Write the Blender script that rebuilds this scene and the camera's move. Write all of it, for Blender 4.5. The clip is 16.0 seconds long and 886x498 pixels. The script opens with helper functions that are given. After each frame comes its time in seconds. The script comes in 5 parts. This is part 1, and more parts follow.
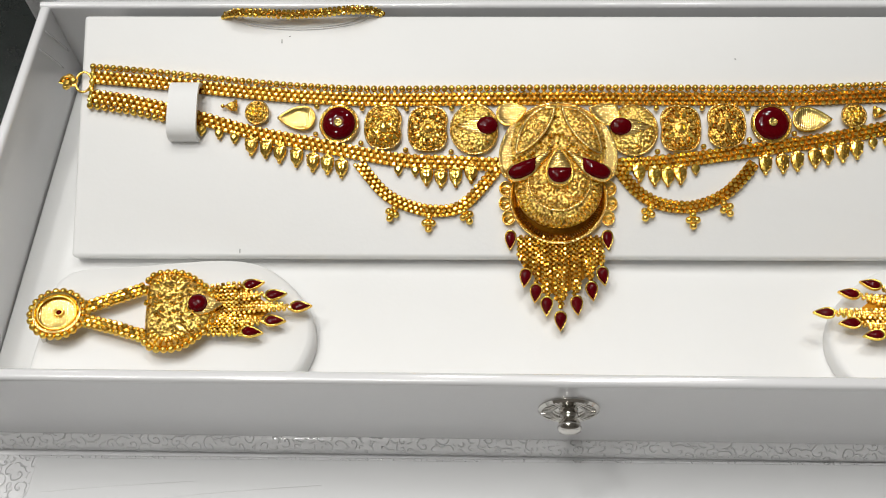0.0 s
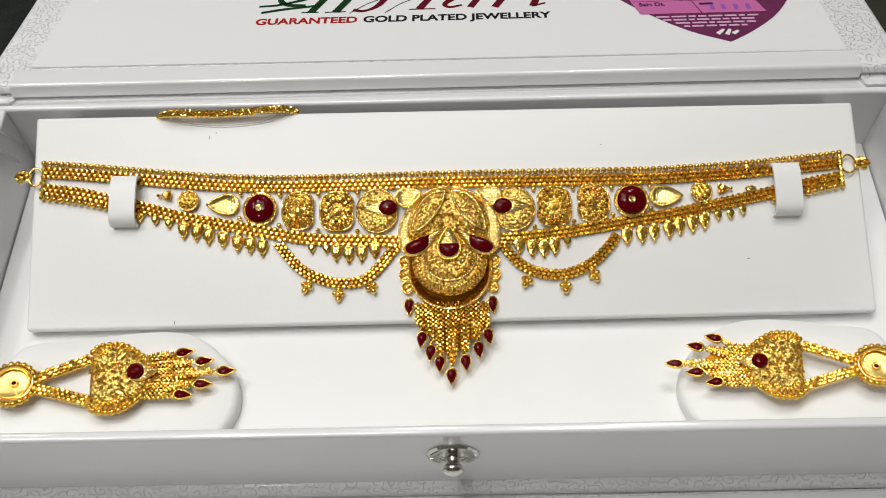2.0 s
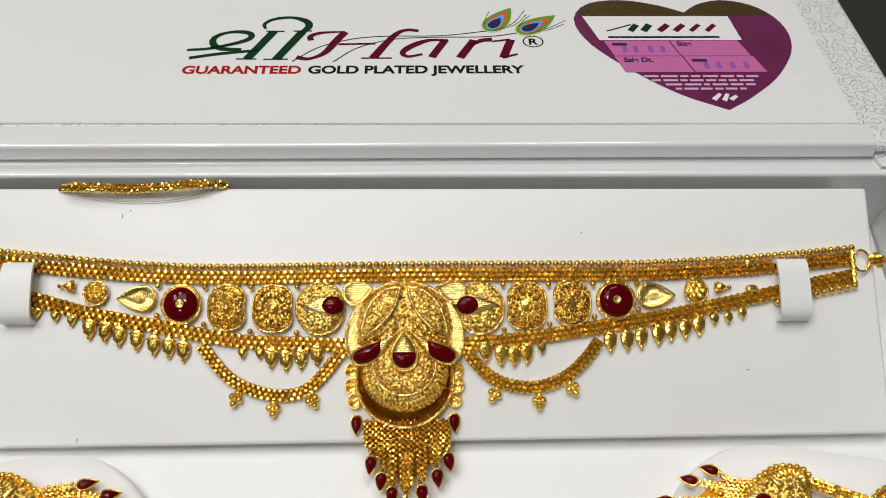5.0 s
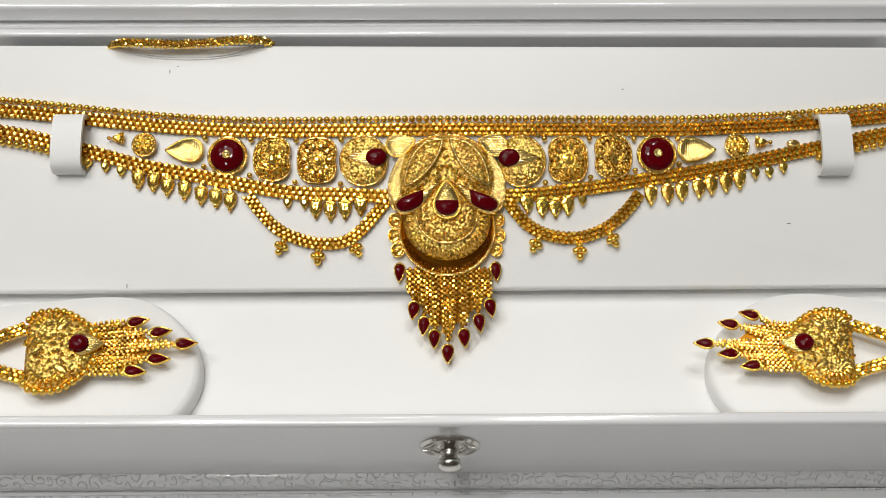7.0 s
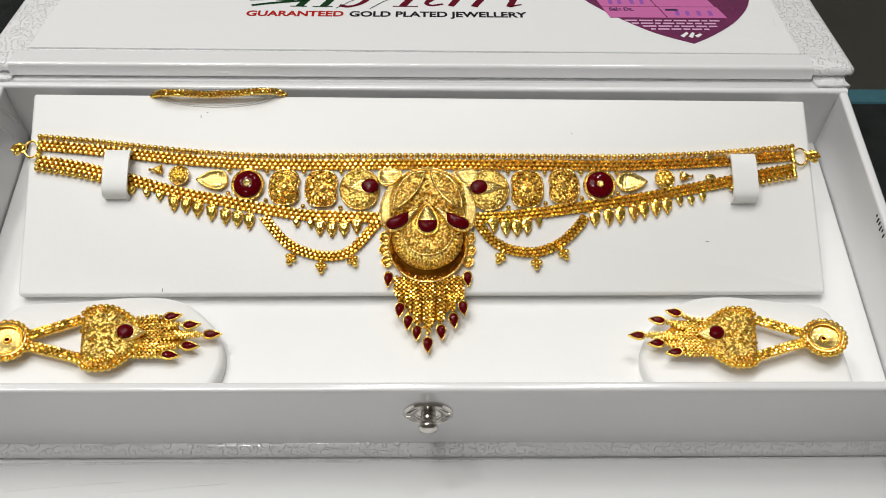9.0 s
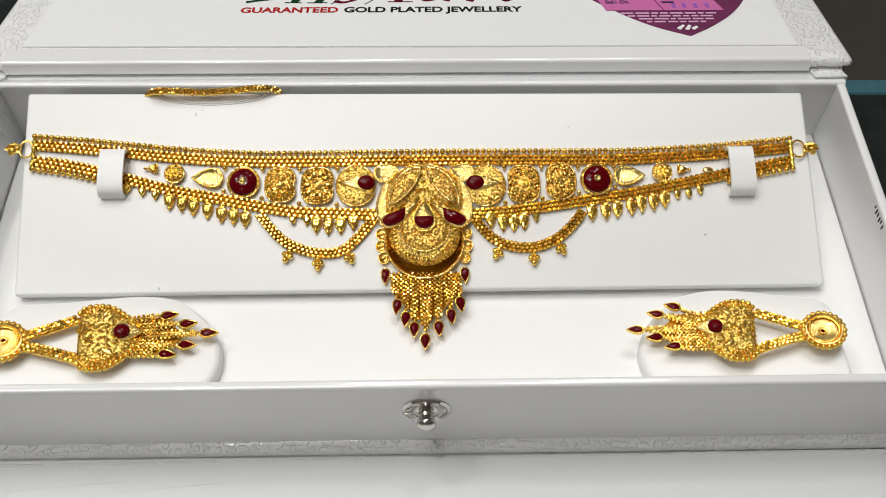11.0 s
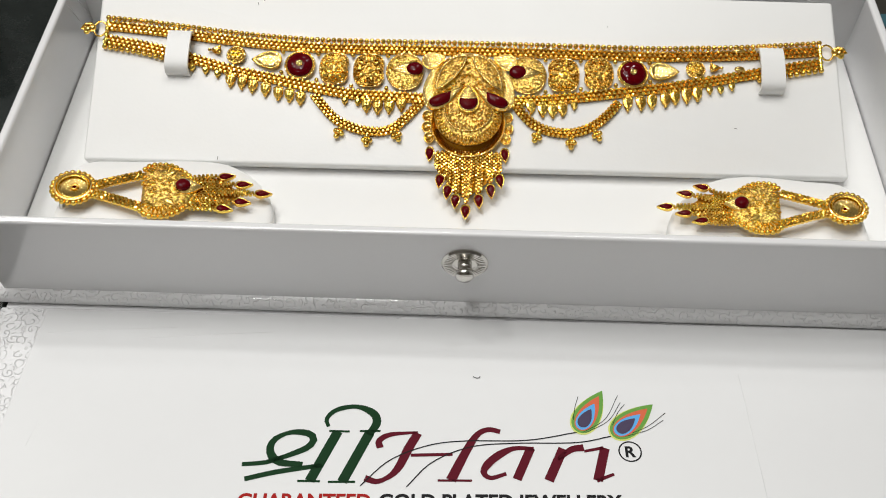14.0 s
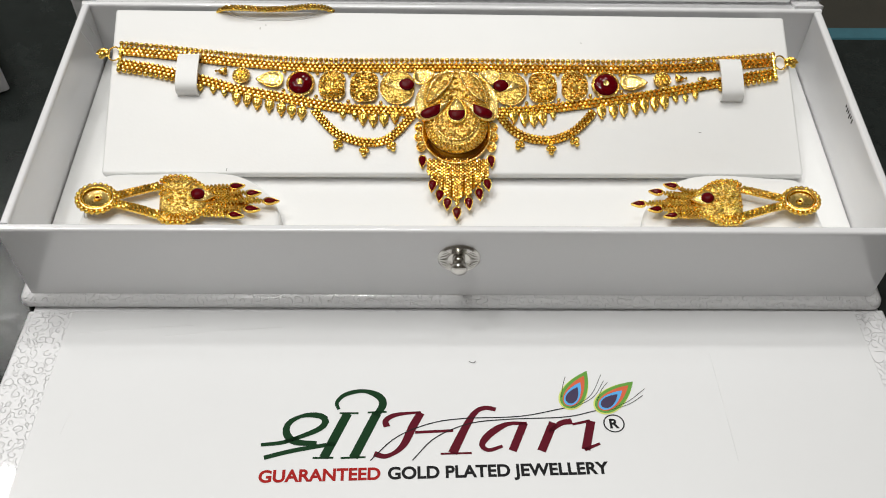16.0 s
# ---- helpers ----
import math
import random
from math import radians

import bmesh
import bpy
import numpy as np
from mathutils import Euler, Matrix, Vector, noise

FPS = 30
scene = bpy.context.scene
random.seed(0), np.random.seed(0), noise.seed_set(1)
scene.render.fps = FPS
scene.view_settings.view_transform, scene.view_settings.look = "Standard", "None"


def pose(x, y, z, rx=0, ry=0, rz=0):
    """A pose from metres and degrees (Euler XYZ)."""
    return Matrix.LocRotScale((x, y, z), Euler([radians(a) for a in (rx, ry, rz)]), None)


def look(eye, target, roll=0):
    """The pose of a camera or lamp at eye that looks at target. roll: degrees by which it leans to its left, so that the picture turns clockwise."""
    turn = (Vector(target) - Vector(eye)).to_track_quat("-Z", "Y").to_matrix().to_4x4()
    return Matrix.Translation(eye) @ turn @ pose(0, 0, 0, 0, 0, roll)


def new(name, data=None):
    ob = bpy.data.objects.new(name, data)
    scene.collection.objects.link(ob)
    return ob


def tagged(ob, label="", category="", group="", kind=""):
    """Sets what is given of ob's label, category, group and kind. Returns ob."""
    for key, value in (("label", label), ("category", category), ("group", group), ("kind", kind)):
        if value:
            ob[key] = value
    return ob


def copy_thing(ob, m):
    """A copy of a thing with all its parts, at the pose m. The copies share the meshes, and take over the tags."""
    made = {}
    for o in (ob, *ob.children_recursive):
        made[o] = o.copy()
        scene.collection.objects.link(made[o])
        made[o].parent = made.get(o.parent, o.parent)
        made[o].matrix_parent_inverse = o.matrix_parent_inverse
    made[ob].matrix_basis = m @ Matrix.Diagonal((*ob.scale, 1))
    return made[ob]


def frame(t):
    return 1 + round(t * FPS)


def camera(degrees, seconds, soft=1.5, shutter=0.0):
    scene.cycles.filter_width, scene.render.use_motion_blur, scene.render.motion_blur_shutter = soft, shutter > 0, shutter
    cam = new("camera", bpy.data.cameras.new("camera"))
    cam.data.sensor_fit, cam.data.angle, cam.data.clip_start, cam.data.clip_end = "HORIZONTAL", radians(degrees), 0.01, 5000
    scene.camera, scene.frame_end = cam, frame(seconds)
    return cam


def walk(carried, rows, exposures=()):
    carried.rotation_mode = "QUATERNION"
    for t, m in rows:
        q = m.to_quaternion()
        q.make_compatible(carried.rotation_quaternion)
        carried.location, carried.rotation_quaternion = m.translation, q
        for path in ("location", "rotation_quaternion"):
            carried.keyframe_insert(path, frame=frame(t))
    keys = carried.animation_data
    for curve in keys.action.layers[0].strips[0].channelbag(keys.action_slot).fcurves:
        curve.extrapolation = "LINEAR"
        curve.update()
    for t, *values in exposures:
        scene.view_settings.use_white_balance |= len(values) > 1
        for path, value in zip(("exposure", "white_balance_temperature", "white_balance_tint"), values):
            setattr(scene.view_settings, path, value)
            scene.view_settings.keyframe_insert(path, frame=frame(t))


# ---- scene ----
cam = camera(50.2, 16.0, 1.0)
PATH = [
    (0, (-0.022, -0.095, 0.27), (-0.116, 0.935, -1.442), -4.2),
    (0.5, (-0.014, -0.097, 0.285), (-0.059, 0.962, -1.412), -2.4),
    (1, (0.0, -0.111, 0.302), (-0.027, 0.98, -1.374), -2.5),
    (1.5, (0.003, -0.11, 0.312), (-0.028, 0.98, -1.365), -2.5),
    (2, (0.006, -0.108, 0.314), (-0.045, 0.981, -1.363), -3.6),
    (2.5, (0.009, -0.103, 0.313), (0.0, 0.973, -1.373), -1.7),
    (3, (0.007, -0.11, 0.317), (-0.01, 0.971, -1.366), -1.5),
    (3.5, (0.008, -0.097, 0.317), (0.004, 0.977, -1.37), -0.6),
    (4, (0.004, -0.075, 0.308), (0.056, 0.983, -1.389), 2.1),
    (4.2, (0.005, -0.06, 0.309), (0.077, 0.989, -1.392), 2.8),
    (6.3, (0.003, -0.043, 0.264), (-0.006, 0.993, -1.447), -0.9),
    (6.5, (0.001, -0.055, 0.269), (-0.009, 0.969, -1.448), -0.9),
    (7, (-0.001, -0.083, 0.277), (-0.005, 0.925, -1.451), -0.5),
    (7.5, (-0.004, -0.103, 0.298), (-0.02, 0.941, -1.408), -1.0),
    (8, (0.0, -0.131, 0.316), (0.016, 1.003, -1.332), 0.5),
    (8.5, (0.002, -0.135, 0.318), (0.026, 1.013, -1.319), 0.8),
    (9, (0.001, -0.136, 0.318), (0.026, 1.012, -1.32), 1.0),
    (9.2, (-0.001, -0.136, 0.318), (0.029, 1.012, -1.32), 1.3),
    (11.3, (0.003, -0.135, 0.317), (0.016, 1.004, -1.326), -0.2),
    (11.5, (0.003, -0.139, 0.317), (0.004, 1.016, -1.316), -0.5),
    (12, (0.004, -0.141, 0.316), (-0.016, 1.02, -1.313), -1.3),
    (12.5, (0.001, -0.142, 0.315), (-0.017, 1.023, -1.311), -1.1),
    (13, (0.003, -0.145, 0.315), (-0.01, 1.025, -1.307), -0.9),
    (13.5, (0.001, -0.161, 0.312), (-0.022, 1.019, -1.302), -0.9),
    (14, (-0.001, -0.195, 0.299), (-0.042, 0.999, -1.305), 0.1),
    (14.5, (0.002, -0.211, 0.305), (-0.044, 0.988, -1.295), -0.5),
    (15, (-0.001, -0.211, 0.308), (-0.034, 1.016, -1.27), -0.8),
    (15.5, (-0.001, -0.213, 0.317), (-0.028, 1.01, -1.266), -1.2),
    (16, (-0.008, -0.224, 0.318), (0.002, 1.016, -1.251), 0.6),
]
walk(cam, [(t, look(eye, target, roll)) for t, eye, target, roll in PATH],
     exposures=((0.0, -0.08), (4.2, -0.13), (6.5, -0.18), (8.0, -0.05), (13.0, 0.0), (14.5, 0.02), (16.0, 0.05)))

# ---------------------------------------------------------------- world and lamps
world = bpy.data.worlds.new("shop_air")
scene.world = world
world.use_nodes = True
world.node_tree.nodes["Background"].inputs[0].default_value = (0.8, 0.9, 1.0, 1)
world.node_tree.nodes["Background"].inputs[1].default_value = 0.02
LAMP_W = 4.5
PANEL_W = 5.2


def area_lamp(name, size_x, size_y, watts, m, colour=(1.0, 1.0, 1.0), shape="RECTANGLE"):
    data = bpy.data.lights.new(name, "AREA")
    data.shape, data.size, data.energy, data.color = shape, size_x, watts, colour
    if shape in ("RECTANGLE", "ELLIPSE"):
        data.size_y = size_y
    ob = new(name, data)
    ob.matrix_world = m
    return ob


# ---------------------------------------------------------------- materials
def mat(name, colour, rough=0.5, metal=0.0, coat=0.0, var=0.0, var_scale=60.0, bump=0.0, bump_scale=400.0,
        emboss=0.0, rvar=0.0, spec=0.5, sparkle=0.0, crackle=0.0, coat_rough=0.05, ribs="", rib_depth=0.00008):
    """A principled material with colour variation at two scales, grain relief and, where wanted, an embossed scroll pattern."""
    m = bpy.data.materials.new(name)
    m.use_nodes = True
    nt = m.node_tree
    n, l = nt.nodes, nt.links
    p = n["Principled BSDF"]
    p.inputs["Base Color"].default_value = (*colour, 1)
    p.inputs["Roughness"].default_value = rough
    p.inputs["Metallic"].default_value = metal
    p.inputs["Coat Weight"].default_value = coat
    p.inputs["Coat Roughness"].default_value = coat_rough
    p.inputs["Specular IOR Level"].default_value = spec
    tc = n.new("ShaderNodeTexCoord")

    def tex(scale, detail=3.0, distortion=0.0):
        t = n.new("ShaderNodeTexNoise")
        t.inputs["Scale"].default_value, t.inputs["Detail"].default_value = scale, detail
        t.inputs["Distortion"].default_value = distortion
        l.new(tc.outputs["Object"], t.inputs["Vector"])
        return t.outputs["Fac"]

    def math_node(op, a, b=None, c=None):
        k = n.new("ShaderNodeMath")
        k.operation = op
        for i, v in enumerate((a, b, c)):
            if v is None:
                continue
            if isinstance(v, (int, float)):
                k.inputs[i].default_value = v
            else:
                l.new(v, k.inputs[i])
        return k.outputs[0]

    if var or sparkle:
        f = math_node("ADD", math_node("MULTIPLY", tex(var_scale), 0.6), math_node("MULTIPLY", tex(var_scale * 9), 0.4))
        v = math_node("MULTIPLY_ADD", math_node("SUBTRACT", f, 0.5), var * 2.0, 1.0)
        # random tone per link and per part imitates glints of reflected light
        if sparkle:
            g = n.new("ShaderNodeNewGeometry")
            v = math_node("ADD", v, math_node("MULTIPLY", math_node("SUBTRACT", g.outputs["Random Per Island"], 0.5), sparkle))
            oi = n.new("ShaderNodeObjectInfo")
            v = math_node("ADD", v, math_node("MULTIPLY", math_node("SUBTRACT", oi.outputs["Random"], 0.5), sparkle * 0.5))
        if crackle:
            # pits between the grains darkened in the colour, as shade would
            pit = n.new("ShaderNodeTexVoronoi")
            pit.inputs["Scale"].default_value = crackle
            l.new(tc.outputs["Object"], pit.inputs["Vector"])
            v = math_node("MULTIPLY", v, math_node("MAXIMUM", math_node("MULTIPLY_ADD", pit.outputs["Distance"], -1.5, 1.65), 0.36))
        hsv = n.new("ShaderNodeHueSaturation")
        hsv.inputs["Color"].default_value = (*colour, 1)
        l.new(v, hsv.inputs["Value"])
        l.new(hsv.outputs[0], p.inputs["Base Color"])
    if rvar:
        r = math_node("MULTIPLY_ADD", math_node("SUBTRACT", tex(var_scale * 2.3), 0.5), rvar * 2, rough)
        l.new(r, p.inputs["Roughness"])
    height = None
    if bump:
        height = math_node("MULTIPLY", tex(bump_scale, 4.0), bump)
    if emboss:
        # small spiral scrolls, one to a cell, each turned its own way
        warp = n.new("ShaderNodeTexNoise")
        warp.inputs["Scale"].default_value, warp.inputs["Detail"].default_value = 130.0, 1.0
        l.new(tc.outputs["Object"], warp.inputs["Vector"])
        bend = n.new("ShaderNodeVectorMath")
        bend.operation = "MULTIPLY_ADD"
        l.new(warp.outputs["Color"], bend.inputs[0])
        bend.inputs[1].default_value = (0.004, 0.004, 0.004)
        l.new(tc.outputs["Object"], bend.inputs[2])
        cell = n.new("ShaderNodeTexVoronoi")
        cell.inputs["Scale"].default_value = 300.0
        l.new(bend.outputs[0], cell.inputs["Vector"])
        away = n.new("ShaderNodeVectorMath")
        away.operation = "SUBTRACT"
        l.new(bend.outputs[0], away.inputs[0])
        l.new(cell.outputs["Position"], away.inputs[1])
        axes = n.new("ShaderNodeSeparateXYZ")
        l.new(away.outputs[0], axes.inputs[0])
        hue = n.new("ShaderNodeSeparateColor")
        l.new(cell.outputs["Color"], hue.inputs[0])
        turn = math_node("DIVIDE", math_node("ARCTAN2", math_node("ADD", axes.outputs[1], axes.outputs[2]), axes.outputs[0]), 2 * math.pi)
        coil = math_node("ADD", math_node("ADD", math_node("MULTIPLY", cell.outputs["Distance"], 1.9), turn), hue.outputs[0])
        ridge = math_node("MULTIPLY", math_node("PINGPONG", coil, 0.5), 2.6)
        line = math_node("MULTIPLY", math_node("SMOOTH_MIN", ridge, 0.32, 0.15), emboss)
        height = line if height is None else math_node("ADD", height, line)
    if ribs:
        w = n.new("ShaderNodeTexWave")
        w.bands_direction = ribs
        w.inputs["Scale"].default_value, w.inputs["Distortion"].default_value = 560.0, 0.6
        l.new(tc.outputs["Object"], w.inputs["Vector"])
        c = math_node("MULTIPLY", w.outputs["Fac"], rib_depth)
        height = c if height is None else math_node("ADD", height, c)
    if crackle:
        v = n.new("ShaderNodeTexVoronoi")
        v.inputs["Scale"].default_value = crackle
        l.new(tc.outputs["Object"], v.inputs["Vector"])
        c = math_node("MULTIPLY", v.outputs["Distance"], -0.00028 * 1200 / crackle * 1.2)
        height = c if height is None else math_node("ADD", height, c)
    if height is not None:
        bn = n.new("ShaderNodeBump")
        bn.inputs["Strength"].default_value, bn.inputs["Distance"].default_value = 1.0, 1.0
        l.new(height, bn.inputs["Height"])
        l.new(bn.outputs[0], p.inputs["Normal"])
    return m


WHITE_WRAP = mat("white_coated_paper", (0.77, 0.77, 0.78), 0.24, coat=1.0, var=0.02, var_scale=25, bump=0.00002, bump_scale=600, coat_rough=0.09)
WHITE_PAD = mat("white_leatherette", (0.81, 0.81, 0.80), 0.42, var=0.02, var_scale=18, bump=0.00003, bump_scale=700, rvar=0.06)
PANEL = mat("white_printed_card", (0.75, 0.755, 0.76), 0.42, coat=0.08, var=0.02, var_scale=14, bump=0.00005, bump_scale=60, coat_rough=0.2)
EMBOSSED = mat("embossed_white_paper", (0.80, 0.80, 0.81), 0.30, coat=0.4, var=0.03, var_scale=40, emboss=0.00095, bump=0.00003, bump_scale=900)
# link-to-link glitter is put into the base colour here
GOLD = mat("polished_gold_plate", (1.0, 0.63, 0.122), 0.19, metal=1.0, var=0.08, var_scale=300, sparkle=0.40, rvar=0.06, bump=0.00003, bump_scale=900)
GOLD_SOFT = mat("satin_gold_plate", (1.0, 0.66, 0.16), 0.22, metal=1.0, var=0.08, var_scale=260, rvar=0.06, bump=0.00008, bump_scale=1500)
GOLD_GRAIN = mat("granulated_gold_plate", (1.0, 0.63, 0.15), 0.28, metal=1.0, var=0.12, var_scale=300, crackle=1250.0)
GOLD_RIB = mat("ribbed_bright_gold_plate", (0.98, 0.69, 0.22), 0.17, metal=1.0, var=0.05, var_scale=300, bump=0.00004, bump_scale=1200, ribs="Y")
GOLD_RIBX = mat("cross_ribbed_bright_gold_plate", (0.98, 0.70, 0.22), 0.17, metal=1.0, var=0.05, var_scale=300, bump=0.00004, bump_scale=1200, ribs="X", rib_depth=0.00006)
# ground coloured darker than GOLD so that the raised relief stands out
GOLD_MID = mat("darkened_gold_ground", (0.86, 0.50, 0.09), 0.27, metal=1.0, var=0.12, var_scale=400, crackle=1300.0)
# dark colour paints shade between links and the dark reflection in the crescent
GOLD_DEEP = mat("shade_dark_gold", (0.32, 0.13, 0.010), 0.4, metal=1.0, var=0.15, var_scale=500, bump=0.0001, bump_scale=1800)
RED = mat("dark_red_enamel", (0.088, 0.0005, 0.0025), 0.05, coat=0.0, var=0.55, var_scale=350, bump=0.00001, bump_scale=300, spec=0.16)
CHROME = mat("nickel_plate", (0.66, 0.64, 0.60), 0.14, metal=1.0, var=0.05, var_scale=300, bump=0.00002, bump_scale=800)
INK_GREEN = mat("dark_green_ink", (0.005, 0.036, 0.010), 0.5, var=0.06, spec=0.10)
INK_MAROON = mat("maroon_ink", (0.105, 0.003, 0.013), 0.5, var=0.06, spec=0.10)
INK_RED = mat("red_ink", (0.36, 0.012, 0.010), 0.5, var=0.05, spec=0.10)
INK_BLACK = mat("black_ink", (0.009, 0.009, 0.010), 0.5, var=0.05, spec=0.12)
INK_LEAF = mat("leaf_green_ink", (0.10, 0.30, 0.02), 0.4, var=0.05)
INK_LIME = mat("lime_ink", (0.62, 0.68, 0.15), 0.4, var=0.05)
INK_ORANGE = mat("orange_ink", (0.62, 0.10, 0.025), 0.4, var=0.05)
INK_SKY = mat("sky_blue_ink", (0.07, 0.36, 0.75), 0.4, var=0.05)
INK_NIGHT = mat("night_violet_ink", (0.025, 0.008, 0.06), 0.4, var=0.05)
INK_VIOLET = mat("violet_stamp_ink", (0.26, 0.08, 0.38), 0.5, var=0.25)
INK_PALE = mat("pale_pink_ink", (0.62, 0.36, 0.54), 0.5, var=0.1)
STICK_PURPLE = mat("purple_foil_sticker", (0.13, 0.008, 0.07), 0.22, coat=0.5, var=0.6, var_scale=45)
STICK_PINK = mat("pink_label_print", (0.52, 0.13, 0.34), 0.4, var=0.04)
STICK_WHITE = mat("white_label_print", (0.78, 0.77, 0.78), 0.35, var=0.02)
STICK_GOLD = mat("gold_foil_print", (0.34, 0.25, 0.09), 0.27, metal=1.0, var=0.5, var_scale=90, bump=0.0001, bump_scale=250)
GLASS_TOP = mat("dark_counter_glass", (0.013, 0.016, 0.015), 0.22, var=0.7, var_scale=110, rvar=0.10, spec=0.28)
TEAL = mat("blue_green_glass_edge", (0.03, 0.10, 0.125), 0.35, var=0.5, var_scale=30)
OLIVE = mat("dim_display_cloth", (0.016, 0.014, 0.008), 0.5, var=0.6, var_scale=12)
SPECK = mat("grey_pencil_speck", (0.16, 0.155, 0.15), 0.6, var=0.2)
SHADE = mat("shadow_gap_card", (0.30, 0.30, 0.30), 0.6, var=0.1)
PLASTER = mat("shop_plaster", (0.46, 0.44, 0.41), 0.8, var=0.08, var_scale=3)
TIMBER = mat("shop_cabinet_wood", (0.16, 0.10, 0.06), 0.5, var=0.25, var_scale=6)
CEIL = mat("shop_ceiling_paint", (0.78, 0.78, 0.77), 0.8, var=0.04, var_scale=3)
FLOOR = mat("shop_floor_tile", (0.35, 0.33, 0.30), 0.4, var=0.1, var_scale=4)


# ---------------------------------------------------------------- mesh helpers
class Geo:
    """Points and faces of one mesh, gathered from simple solids."""

    def __init__(self):
        self.v, self.f, self.count = [], [], 0

    def add(self, verts, faces, m=None):
        a = np.asarray(verts, float)
        if m is not None:
            mm = np.array(m)
            a = a @ mm[:3, :3].T + mm[:3, 3]
        self.v.append(a)
        self.f.extend([tuple(i + self.count for i in f) for f in faces])
        self.count += len(a)
        return self

    def box(self, c, s, m=None, bev=0.0):
        """A box; with bev its edges are chamfered."""
        h = np.array(s) / 2.0
        if bev <= 0:
            v = [(x * h[0], y * h[1], z * h[2]) for x in (-1, 1) for y in (-1, 1) for z in (-1, 1)]
            f = [(0, 1, 3, 2), (4, 6, 7, 5), (0, 4, 5, 1), (2, 3, 7, 6), (0, 2, 6, 4), (1, 5, 7, 3)]
        else:
            b = bev
            v, idx, f = [], {}, []
            for x in (-1, 1):
                for y in (-1, 1):
                    for z in (-1, 1):
                        for ax in range(3):
                            p = [x * (h[0] - b), y * (h[1] - b), z * (h[2] - b)]
                            p[ax] = (x, y, z)[ax] * h[ax]
                            idx[(x, y, z, ax)] = len(v)
                            v.append(p)
            for ax in range(3):
                o = [k for k in range(3) if k != ax]
                for s1 in (-1, 1):
                    ring = []
                    for a, bb in ((-1, -1), (1, -1), (1, 1), (-1, 1)):
                        k = [0, 0, 0]
                        k[ax], k[o[0]], k[o[1]] = s1, a, bb
                        ring.append(idx[(*k, ax)])
                    f.append(tuple(ring))
                for a in (-1, 1):
                    for bb in (-1, 1):
                        k0, k1 = [0, 0, 0], [0, 0, 0]
                        k0[ax], k1[ax] = -1, 1
                        k0[o[0]] = k1[o[0]] = a
                        k0[o[1]] = k1[o[1]] = bb
                        f.append((idx[(*k0, o[0])], idx[(*k1, o[0])], idx[(*k1, o[1])], idx[(*k0, o[1])]))
            for x in (-1, 1):
                for y in (-1, 1):
                    for z in (-1, 1):
                        f.append(tuple(idx[(x, y, z, ax)] for ax in range(3)))
        v = np.array(v) + np.array(c) if m is None else np.array(v)
        if m is not None:
            return self.add(v, f, Matrix.Translation(c) @ m)
        return self.add(v, f)

    def bar(self, p0, p1, wide, z0, z1, r, n=8):
        """A straight wall from p0 to p1 with rounded upper edges."""
        a, b = Vector((*p0, 0)), Vector((*p1, 0))
        t = (b - a).normalized()
        s = Vector((-t.y, t.x, 0))
        e = 0.0004
        prof = [(-wide / 2, z0), (wide / 2, z0), (wide / 2, z1 - r - e)]
        prof += [(wide / 2 - r + r * math.cos(radians(90 * k / n)), z1 - r + r * math.sin(radians(90 * k / n))) for k in range(n + 1)]
        if wide > 2 * r + 0.001:
            prof += [(wide / 2 - r - e, z1), (-wide / 2 + r + e, z1)]
        prof += [(-wide / 2 + r - r * math.sin(radians(90 * k / n)), z1 - r + r * math.cos(radians(90 * k / n))) for k in range(n + 1)]
        prof += [(-wide / 2, z1 - r - e)]
        m = len(prof)
        v = [tuple(e + s * d + Vector((0, 0, z))) for e in (a, b) for d, z in prof]
        f = [(k, (k + 1) % m, m + (k + 1) % m, m + k) for k in range(m)] + [tuple(range(m))[::-1], tuple(range(m, 2 * m))]
        return self.add(v, f)

    def ball(self, c, r, seg=8, rings=5):
        r = np.array(r if hasattr(r, "__len__") else (r, r, r))
        v = [(0, 0, 1)]
        for i in range(1, rings):
            a = math.pi * i / rings
            v += [(math.sin(a) * math.cos(2 * math.pi * k / seg), math.sin(a) * math.sin(2 * math.pi * k / seg), math.cos(a)) for k in range(seg)]
        v.append((0, 0, -1))
        f = [(0, 1 + k, 1 + (k + 1) % seg) for k in range(seg)]
        for i in range(rings - 2):
            a, b = 1 + i * seg, 1 + (i + 1) * seg
            f += [(a + k, b + k, b + (k + 1) % seg, a + (k + 1) % seg) for k in range(seg)]
        a, e = 1 + (rings - 2) * seg, len(v) - 1
        f += [(a + k, e, a + (k + 1) % seg) for k in range(seg)]
        return self.add(np.array(v) * r + np.array(c), f)

    def tube(self, path, r, seg=8, closed=False):
        """A round bar along a path; r is one radius or one for each point."""
        p = [Vector(q) for q in path]
        n = len(p)
        v, f = [], []
        for i, q in enumerate(p):
            t = (p[(i + 1) % n] - p[i - 1]) if closed else (p[min(i + 1, n - 1)] - p[max(i - 1, 0)])
            t.normalize()
            side = t.cross(Vector((0, 0, 1)))
            if side.length < 1e-4:
                side = Vector((1, 0, 0))
            side.normalize()
            up = side.cross(t)
            rr = r[i] if hasattr(r, "__len__") else r
            for k in range(seg):
                a = 2 * math.pi * k / seg
                v.append(q + side * (rr * math.cos(a)) + up * (rr * math.sin(a)))
        for i in range(n if closed else n - 1):
            a, b = i * seg, ((i + 1) % n) * seg
            f += [(a + k, a + (k + 1) % seg, b + (k + 1) % seg, b + k) for k in range(seg)]
        if not closed:
            f += [tuple(range(seg))[::-1], tuple(range((n - 1) * seg, n * seg))]
